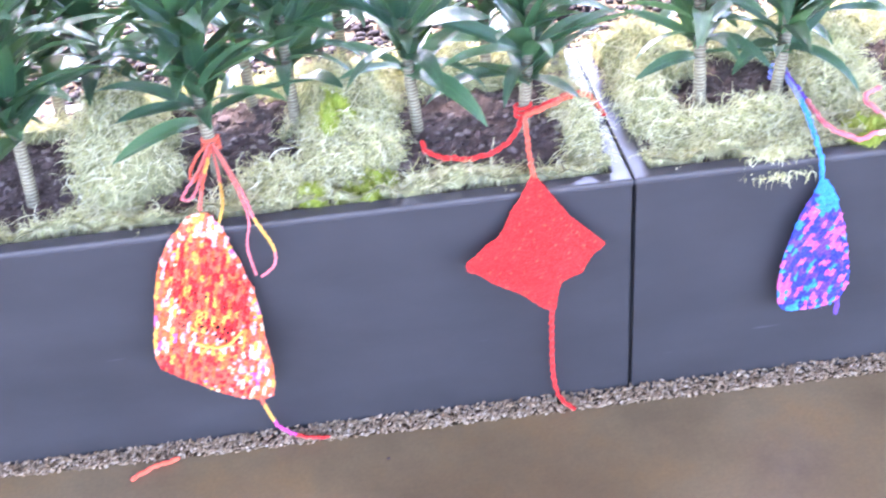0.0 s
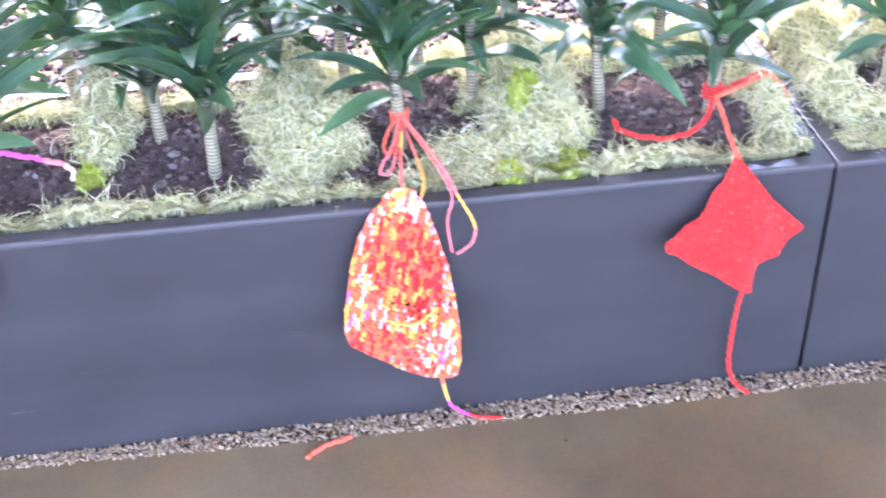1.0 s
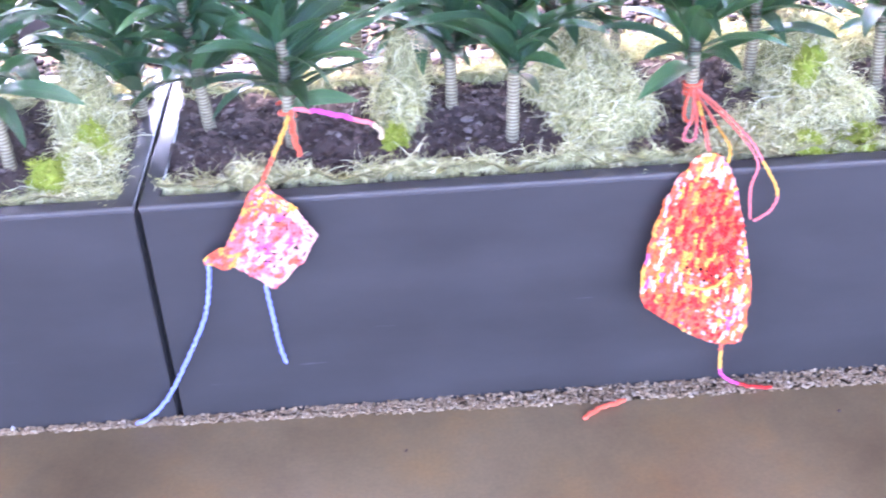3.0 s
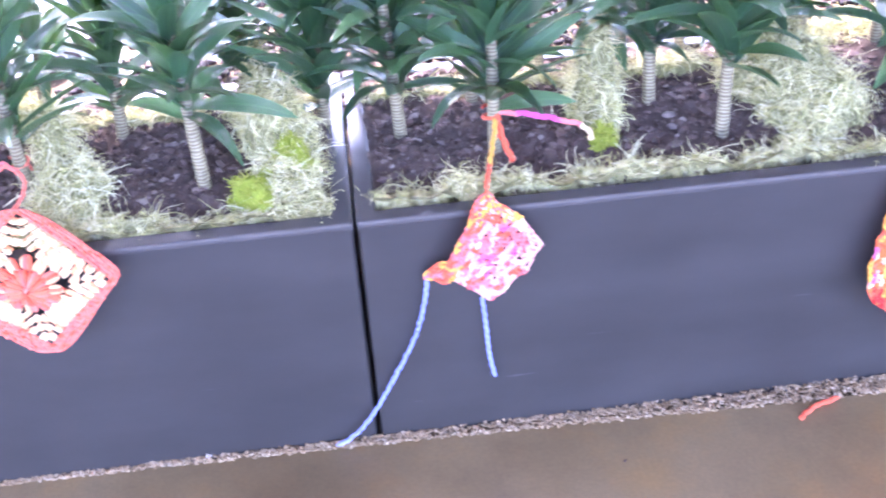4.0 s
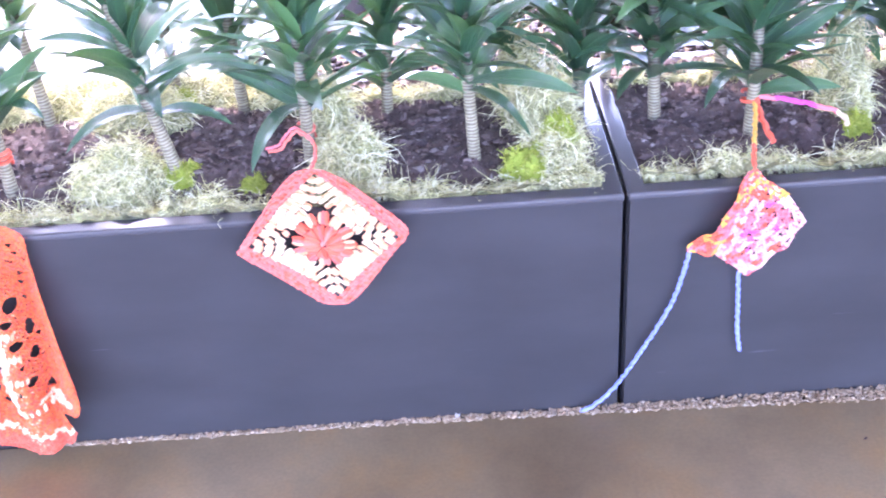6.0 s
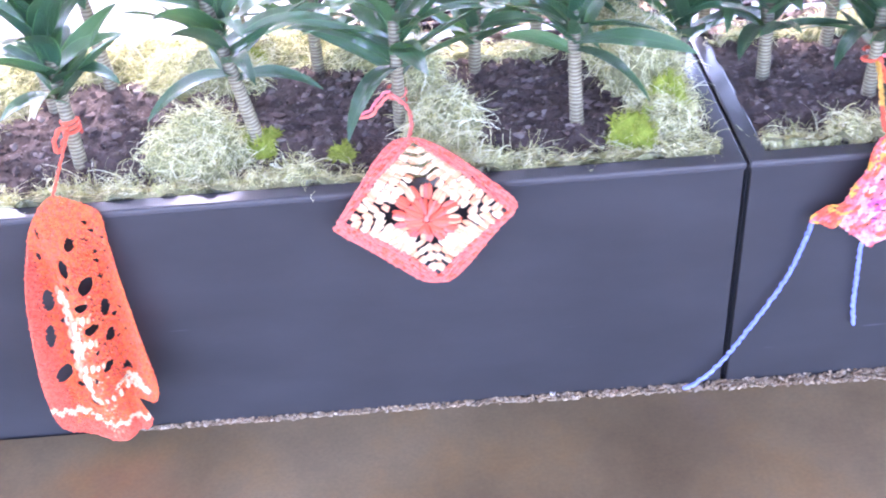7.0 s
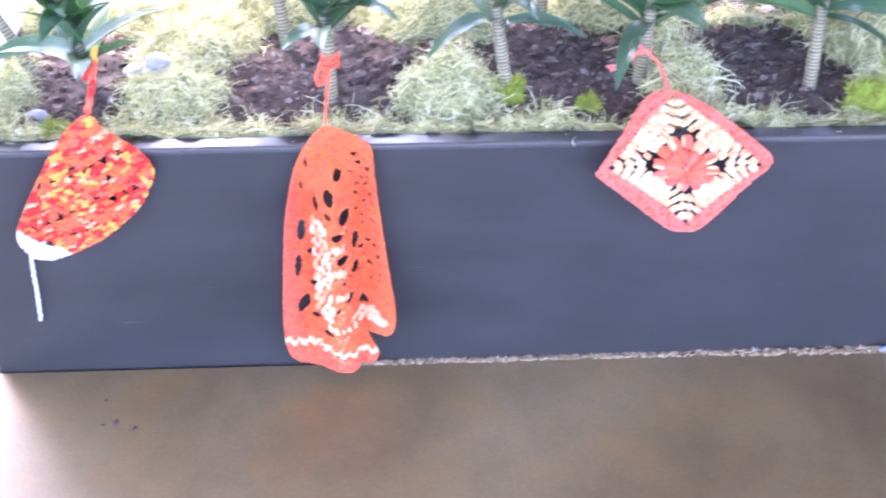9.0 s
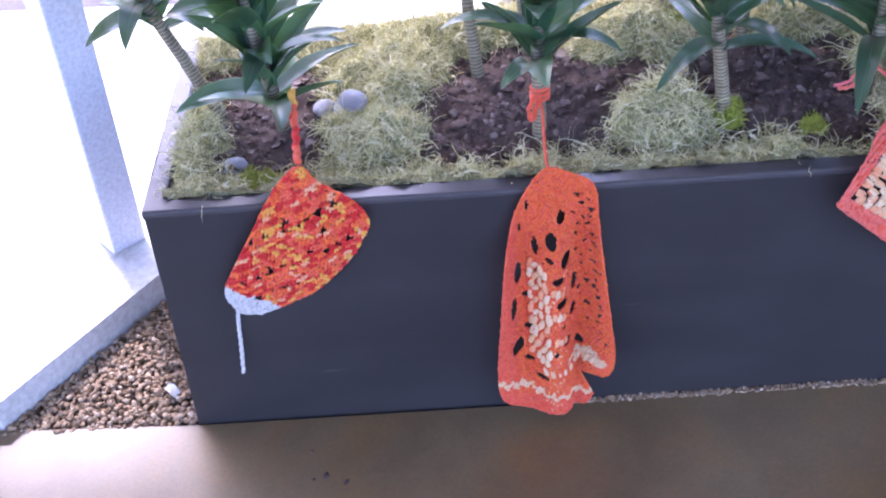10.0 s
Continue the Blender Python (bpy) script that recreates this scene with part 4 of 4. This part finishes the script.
def pink_hanging():
    ob = hanging("pink and coral mesh crochet kite with two pale blue tails")
    out = [(1.714, 0.447), (1.727, 0.432), (1.76, 0.411), (1.788, 0.367), (1.762, 0.319), (1.713, 0.265), (1.693, 0.284), (1.653, 0.319), (1.616, 0.325), (1.615, 0.334), (1.65, 0.356), (1.676, 0.402), (1.697, 0.439)]

    def across(x, z):
        return (x - 1.72) * 0.7 + (z - 0.35) * 0.7, -(x - 1.72) * 0.7 + (z - 0.35) * 0.7

    def lattice(x, z):
        u, w = across(x, z)
        return (np.sin(u * 390) > 0.5) & (np.sin(w * 390) > 0.5) & (x > 1.695 + 0.35 * (z - 0.36)) & (w > -0.05) & (np.abs(u) < 0.055) & (w < 0.05)

    def colour(x, z):
        u, w = across(x, z)
        a, b = dyed(x, z, 45, 0.0075, 0.011, 3.0), rng.random(len(x))
        rolled = x < 1.69 + 0.35 * (z - 0.4)
        i = np.select([a < 0.4, a < 0.78, a < 0.84, a < 0.92], [0, 2, 4, 1], 5)
        i = np.where((u - w > 0.062) & (b > 0.25), 2, i)      # pale hem
        i = np.where((u + w > 0.075) & (b > 0.35), np.where(a < 0.5, 3, 1), i)
        return np.where(rolled, np.select([a < 0.45, a < 0.72], [1, 0], 3), i)

    def fold(x, z):
        u, w = across(x, z)
        return 0.013 * np.exp(-((x - 1.677 - 0.4 * (z - 0.4)) / 0.011) ** 2) + 0.006 * np.exp(-((u - w - 0.068) / 0.012) ** 2) + 0.003 * np.sin(u * 130)
    fabric("panel", ob, out, 45, [PINK, CORAL, ROSE, AMBER, HOTPINK, CREAM], colour, ([0.26, 0.33, 0.37, 0.42, 0.45, 0.47], [0.016, 0.02, 0.026, 0.012, -0.01, -0.016]), fold, lattice, stitch=0.0052, smooth=False)
    cord("tie_cord", ob, [(1.714, 0.01, 0.446), (1.724, 0.05, 0.452), (1.745, 0.13, 0.47), (1.752, 0.165, 0.48)], 0.0036, [CORAL, AMBER, AMBER])
    cord("tie_cord", ob, [(1.752, 0.165, 0.482), (1.758, 0.12, 0.455), (1.768, 0.09, 0.438)], 0.0048, CORAL)
    cord("tie_cord", ob, [(1.75, 0.165, 0.484), (1.80, 0.165, 0.475), (1.85, 0.16, 0.462), (1.885, 0.155, 0.45), (1.895, 0.14, 0.442), (1.893, 0.13, 0.436)], 0.0044, [PINK, MAGENTA, MAGENTA, PINK, CREAM])
    wrap(ob, 1.747, 0.172, 0.478, 0.0135, CORAL, 1.5)
    cord("tail", ob, [(1.62, -0.02, 0.328), (1.611, -0.014, 0.27), (1.595, -0.012, 0.212), (1.559, -0.012, 0.138), (1.515, -0.013, 0.06), (1.48, -0.016, 0.022), (1.452, -0.02, 0.01)], 0.0034, SKYBLUE)
    cord("tail", ob, [(1.699, -0.014, 0.274), (1.704, -0.012, 0.2), (1.707, -0.011, 0.155), (1.714, -0.011, 0.11)], 0.0033, SKYBLUE)


GRANNY_TIE = [(1.05, 0.045, 0.472), (1.055, 0.09, 0.47), (1.05, 0.128, 0.477), (1.027, 0.135, 0.494), (1.01, 0.13, 0.482), (0.997, 0.128, 0.468), (0.977, 0.125, 0.466)]


def granny_square():
    ob = hanging("granny square with cream rounds and coral border, hung by a corner")
    corner = [(1.046, 0.473), (1.08, 0.468), (1.135, 0.445), (1.184, 0.414), (1.19, 0.4), (1.168, 0.373), (1.11, 0.306), (1.075, 0.292), (1.04, 0.305), (0.95, 0.378), (0.943, 0.396), (0.982, 0.439), (1.017, 0.466)]

    def local(x, z):
        w = np.interp(z, [0.294, 0.34, 0.398, 0.44, 0.475], [-1.0, -0.6, 0.0, 0.42, 1.0])
        u = (x - 1.067 + 0.012 * w) / 0.122
        return 0.92 * (u + w), 0.92 * (w - u)

    def world(p, q):
        w, u = (p + q) / 1.84, (p - q) / 1.84
        return 1.067 - 0.012 * w + 0.122 * u, float(np.interp(w, [-1.0, -0.6, 0.0, 0.42, 1.0], [0.294, 0.34, 0.398, 0.44, 0.475]))

    puffs = []

    rim = rounded(corner)

    def roll(p, q, dp, dq, long, wide, high, tone):
        if not inside(rim, np.array([world(p, q)[0]]), np.array([world(p, q)[1]]))[0]:
            return
        (x, z), (x1, z1) = world(p, q), world(p + 0.01 * dp, q + 0.01 * dq)
        puffs.append((x, z, x1 - x, z1 - z, long, wide, high, tone))

    for k in range(9):      # the middle: a ring of plump petals, then clusters with gaps between
        a = k * 2 * math.pi / 9 + 0.2
        for da in (-0.16, 0.0, 0.16):
            roll(0.2 * math.cos(a + da), 0.2 * math.sin(a + da), math.cos(a + da * 2), math.sin(a + da * 2), 0.013, 0.0044, 0.006, 2 if da else 0)
    for k in range(12):
        a = k * math.pi / 6 + 0.1
        for da in (-0.1, 0.03, 0.15):
            roll(0.4 * math.cos(a + da), 0.4 * math.sin(a + da), math.cos(a), math.sin(a), 0.0105, 0.0041, 0.0045, (0, 4, 0, 2)[int(rng.integers(4))])
    roll(0.02, 0.02, 1, 0.2, 0.005, 0.004, 0.004, 0)
    for m in (0.53, 0.655, 0.78):      # square rounds: bars of three stitches near the corners, closed along the sides
        gaps = (m, m - 0.17, m - 0.33)
        for t in np.arange(-m, m + 0.001, 0.036):
            if any(abs(abs(t) - g) < 0.029 for g in gaps):
                continue
            for side in range(4):
                c, n = ((1, 0), (0, 1), (-1, 0), (0, -1))[side], ((0, 1), (-1, 0), (0, -1), (1, 0))[side]
                far = m > 0.7 and rng.random() < 0.35
                tone = 4 if far or rng.random() < 0.4 else 1
                roll(c[0] * m + n[0] * t, c[1] * m + n[1] * t, c[0] + rng.normal(0, 0.12), c[1] + rng.normal(0, 0.12), 0.0071, 0.003, 0.0036, tone)
    for m in (0.875, 0.93, 0.985, 1.04, 1.1):      # the border
        for t in np.arange(-m, m, 0.048):
            for side in range(4):
                c, n = ((1, 0), (0, 1), (-1, 0), (0, -1))[side], ((0, 1), (-1, 0), (0, -1), (1, 0))[side]
                roll(c[0] * m + n[0] * t, c[1] * m + n[1] * t, n[0] + 0.5 * c[0], n[1] + 0.5 * c[1], 0.0038, 0.0028, 0.0032, 0 if rng.random() < 0.75 else 2)

    def fold(x, z):
        p, q = local(x, z)
        r = np.hypot(p, q)
        return 0.006 * np.exp(-(r / 0.3) ** 2) + 0.004 * np.sin(p * 2.6 + 1) * np.cos(q * 2.2)
    fabric("panel", ob, corner, -40, [SALMON, CREAM, CORAL, AMBER, PEACH], lambda x, z: np.zeros(len(x), int), ([0.27, 0.293, 0.40, 0.44, 0.475, 0.49], [0.053, 0.05, 0.04, 0.008, -0.05, -0.07]),
           fold, lambda x, z: np.ones(len(x), bool), stitch=0.005, edge=0, puffs=puffs)
    cord("tie_cord", ob, GRANNY_TIE, 0.003, SALMON)
    cord("loose_end", ob, [(x - 0.004, y + 0.006, z + 0.003) for x, y, z in GRANNY_TIE[2:]], 0.0026, PINK)
    wrap(ob, 1.037, 0.175, 0.474, 0.0125, SALMON, 1.5)


def shell_hanging():
    ob = hanging("long folded orange and cream openwork crochet piece")
    out = [(0.552, 0.449), (0.584, 0.44), (0.613, 0.424), (0.618, 0.384), (0.624, 0.328), (0.64, 0.2), (0.645, 0.15), (0.636, 0.112), (0.606, 0.102), (0.593, 0.118), (0.604, 0.09), (0.617, 0.064), (0.606, 0.043), (0.565, 0.031), (0.52, 0.045), (0.483, 0.072), (0.477, 0.14), (0.482, 0.22), (0.491, 0.32), (0.508, 0.392), (0.529, 0.43)]
    # lace eyelets: x, height, half width and half height in millimetres
    eyelets = [(0.567, 0.389, 6, 9), (0.553, 0.356, 7, 12), (0.574, 0.318, 7, 11), (0.533, 0.335, 4, 13), (0.551, 0.325, 5, 5), (0.509, 0.285, 6, 15), (0.563, 0.29, 8, 6), (0.569, 0.25, 8, 7), (0.536, 0.288, 7, 5), (0.588, 0.268, 5, 12),
               (0.502, 0.231, 5, 15), (0.523, 0.243, 7, 5), (0.587, 0.222, 5, 9), (0.525, 0.191, 7, 5), (0.578, 0.18, 5, 7), (0.597, 0.155, 7, 6), (0.507, 0.163, 9, 11), (0.56, 0.168, 4, 5), (0.544, 0.108, 8, 6), (0.525, 0.135, 7, 5), (0.512, 0.36, 3, 9), (0.522, 0.4, 3, 8), (0.571, 0.21, 3, 4)]
    lace = [(x, z, a / 800, b / 800) for x, z, a, b in eyelets]
    puffs = []
    for i in range(9):      # cream clusters one under another down the fold, and a shorter column beside them
        for k in range(4):
            puffs.append((0.527 + 0.0066 * k + 0.0005 * i + rng.normal(0, 0.0008), 0.3 - 0.0185 * i + 0.003 * math.sin(k * 1.1 + i) - 0.0012 * k, rng.normal(0.15, 0.2), 1.0, 0.0096, 0.0056, 0.006, 3 if (i + k) % 4 else 4))
        if i in (0, 2, 4):
            for k in range(3):
                puffs.append((0.556 + 0.006 * k + 0.0012 * i, 0.272 - 0.0205 * i - 0.0015 * k, 0.2, 1.0, 0.0066, 0.004, 0.0045, 3 if k == 1 else 4))
    for i in range(9):
        puffs.append((0.548 + 0.0085 * i, 0.125 - 0.006 * math.sin(i * 0.39) + 0.001 * i, 0.1 * (i - 4), 1.0, 0.008, 0.0042, 0.005, 3))
    for i in range(17):
        lace.append((0.592 + 0.008 * math.sin(i * 2.4) + 0.0007 * i, 0.412 - 0.0135 * i, 0.0032, 0.0034))
        lace.append((0.606 + 0.0014 * i + 0.003 * math.sin(i * 1.7), 0.404 - 0.0145 * i, 0.0028, 0.0032))

    def holes(x, z):
        gone = np.zeros(len(x), bool)
        for a, b, rx, rz in lace:
            gone |= ((x - a) / rx) ** 2 + ((z - b) / rz) ** 2 < 1
        return gone

    def colour(x, z):
        cream = np.zeros(len(x), bool)
        arc = np.hypot((x - 0.572) * 0.8, z - 0.185)
        cream |= (arc > 0.046) & (arc < 0.055) & (z < 0.15) & (x > 0.58)
        hem = np.abs(z - 0.066 - 0.036 * np.abs(x - 0.56) / 0.07 * (x < 0.56) - 0.004 * np.sin(x * 420)) < 0.005
        right = np.hypot((x - 0.617) / 1.7, z - 0.135) < 0.011
        i = np.where(rng.random(len(x)) > 0.7, 2, 0)
        cream &= rng.random(len(x)) > 0.15
        # coral at foot and left; the left strip paints in shading of the folds
        i = np.where((z < 0.07) | (x < 0.505), 1, i)
        i = np.where((x > 0.545) & (x < 0.575) & (z < 0.3) & (rng.random(len(x)) > 0.9), 4, i)
        return np.where(cream | hem | right, 3, i)

    def fold(x, z):
        mid = 0.55 + 0.027 * (0.45 - z)
        pleat = 0.021 * np.sin((x - mid) * 78 + 1.2) * np.clip((0.43 - z) / 0.08, 0, 1) * np.clip((z - 0.03) / 0.13, 0.2, 1)
        lobe = 0.012 * np.exp(-((x - 0.54) / 0.035) ** 2 - ((z - 0.165) / 0.05) ** 2) + 0.012 * np.exp(-((x - 0.62) / 0.022) ** 2 - ((z - 0.14) / 0.03) ** 2)
        slit = 0.012 * np.exp(-((x - 0.594) / 0.008) ** 2) * np.clip((0.24 - z) / 0.1, 0, 1)
        return pleat + lobe - slit
    fabric("panel", ob, out, 4, [ORANGE, CORAL, CORAL, CREAM, PEACH], colour, ([0.0, 0.1, 0.14, 0.40, 0.43, 0.455, 0.47], [0.055, 0.05, 0.044, 0.02, 0.006, -0.004, -0.01]), fold, holes, stitch=0.0047, rims=lace[:23], puffs=puffs)
    cord("tie_cord", ob, [(0.552, 0.006, 0.447), (0.553, 0.05, 0.458), (0.556, 0.1, 0.474), (0.556, 0.13, 0.48)], 0.0022, CORAL)
    cord("bow_loop", ob, [(0.556, 0.13, 0.484), (0.545, 0.12, 0.486), (0.538, 0.11, 0.472), (0.541, 0.105, 0.46), (0.547, 0.115, 0.464), (0.554, 0.13, 0.48)], 0.0036, CORAL)
    wrap(ob, 0.557, 0.145, 0.48, 0.0125, CORAL, 3)


def cone_hanging():
    ob = hanging("red, orange and yellow variegated crochet fan with an off-white hem")
    out = [(0.216, 0.463), (0.244, 0.444), (0.303, 0.405), (0.298, 0.372), (0.27, 0.325), (0.205, 0.279), (0.161, 0.253), (0.116, 0.253), (0.096, 0.286), (0.119, 0.339), (0.146, 0.386), (0.179, 0.434)]
    rows = [(0.125 + 0.016 * i + 0.004 * (i % 3), 0.372 + 0.006 * i) for i in range(9) if i != 3]
    rows += [(0.165 + 0.016 * i, 0.325 + 0.006 * i) for i in range(8) if i not in (3, 4)] + [(0.125 + 0.02 * i, 0.305 + 0.007 * i) for i in range(3)]
    rows += [(0.14 + 0.02 * i, 0.278 + 0.008 * i) for i in range(4)] + [(0.195, 0.405), (0.245, 0.39), (0.225, 0.36)]

    def holes(x, z):
        gone = np.zeros(len(x), bool)
        for a, b in rows:
            gone |= ((x - a) / 0.0052) ** 2 + ((z - b) / 0.0045) ** 2 < 1
        return gone

    def colour(x, z):
        p = dyed(x, z, 22, 0.0054, 0.011, 0.6)
        hem = (z - 0.245) * 0.8 + (x - 0.165) * 0.5 < 0.012
        i = np.select([p < 0.3, p < 0.6, p < 0.8, p < 0.92], [0, 1, 2, 3], 5)
        return np.where(hem & (x < 0.17), 4, i)
    fabric("panel", ob, out, 22, [RED, ORANGE, CORAL, AMBER, PALE, PEACH], colour, ([0.24, 0.29, 0.40, 0.43, 0.465, 0.49], [0.026, 0.025, 0.024, 0.004, -0.03, -0.045]),
           lambda x, z: 0.005 * np.sin((x - 0.2) * 60) + 0.008 * np.exp(-((x - 0.195) / 0.05) ** 2) - 0.004, holes, stitch=0.006)
    cord("tie_cord", ob, [(0.216, 0.03, 0.462), (0.213, 0.07, 0.462), (0.207, 0.14, 0.474), (0.203, 0.18, 0.485), (0.2, 0.19, 0.475)], 0.0052, [CORAL, RED, CORAL, AMBER])
    cord("loose_end", ob, [(0.206, 0.15, 0.47), (0.195, 0.15, 0.462), (0.187, 0.145, 0.45)], 0.0046, RED)
    cord("tail", ob, [(0.108, -0.02, 0.26), (0.102, -0.014, 0.22), (0.098, -0.012, 0.17), (0.093, -0.012, 0.115)], 0.003, PALE)


def yarn_scrap():
    ob = cord("yarn_scrap", None, [(2.196, -0.08, 0.004), (2.215, -0.064, 0.004), (2.24, -0.052, 0.005), (2.275, -0.044, 0.006)], 0.0042, CORAL)
    tagged(ob, "short loose piece of orange yarn on the floor", "yarn")


def crumb(x, y, r):
    ob = tagged(new("crumb", heap("crumb", [(0, 0, 0)], [r], CHIP, rng, 0.5, 0.4)), "small dark crumb of bark on the floor", "crumb", "crumbs on the floor")
    ob.location = (x, y, r * 0.35)


def dry_leaf(x, y, z, size, turn, label):
    ob = tagged(new("dry_leaf", leaf_mesh(1.6, 0.8, 0.6, 0.2)), label, "leaf")
    ob.data.materials[0] = PALE
    ob.matrix_basis = Matrix.Translation((x, y, z)) @ Matrix.Rotation(radians(turn), 4, "Z") @ Matrix.Scale(size, 4)


setting()
gravel()
post()
for x0 in STARTS:
    planter(x0)
    filling(x0)
for q in LIMES:
    lime_moss(*q)
for q in PLANTS:
    dracaena(*q)
for q in ((0.287, 0.212, 0.022), (0.272, 0.25, 0.02), (0.112, 0.125, 0.017), (0.238, 0.262, 0.018)):
    pebble(*q)
for make in (leaf_hanging, red_hanging, blue_hanging, pink_hanging, granny_square, shell_hanging, cone_hanging, yarn_scrap):
    make()
for q in ((0.185, -0.075, 0.004), (0.19, -0.13, 0.0035), (0.21, -0.125, 0.005), (0.24, -0.14, 0.005), (2.62, -0.1, 0.004), (1.9, -0.12, 0.003)):
    crumb(*q)
dry_leaf(-0.06, 0.08, 0.004, 0.04, -35, "small grey dry leaf on the gravel")
dry_leaf(1.245, -0.008, 0.004, 0.022, 80, "small pale dry leaf at the trough's foot")
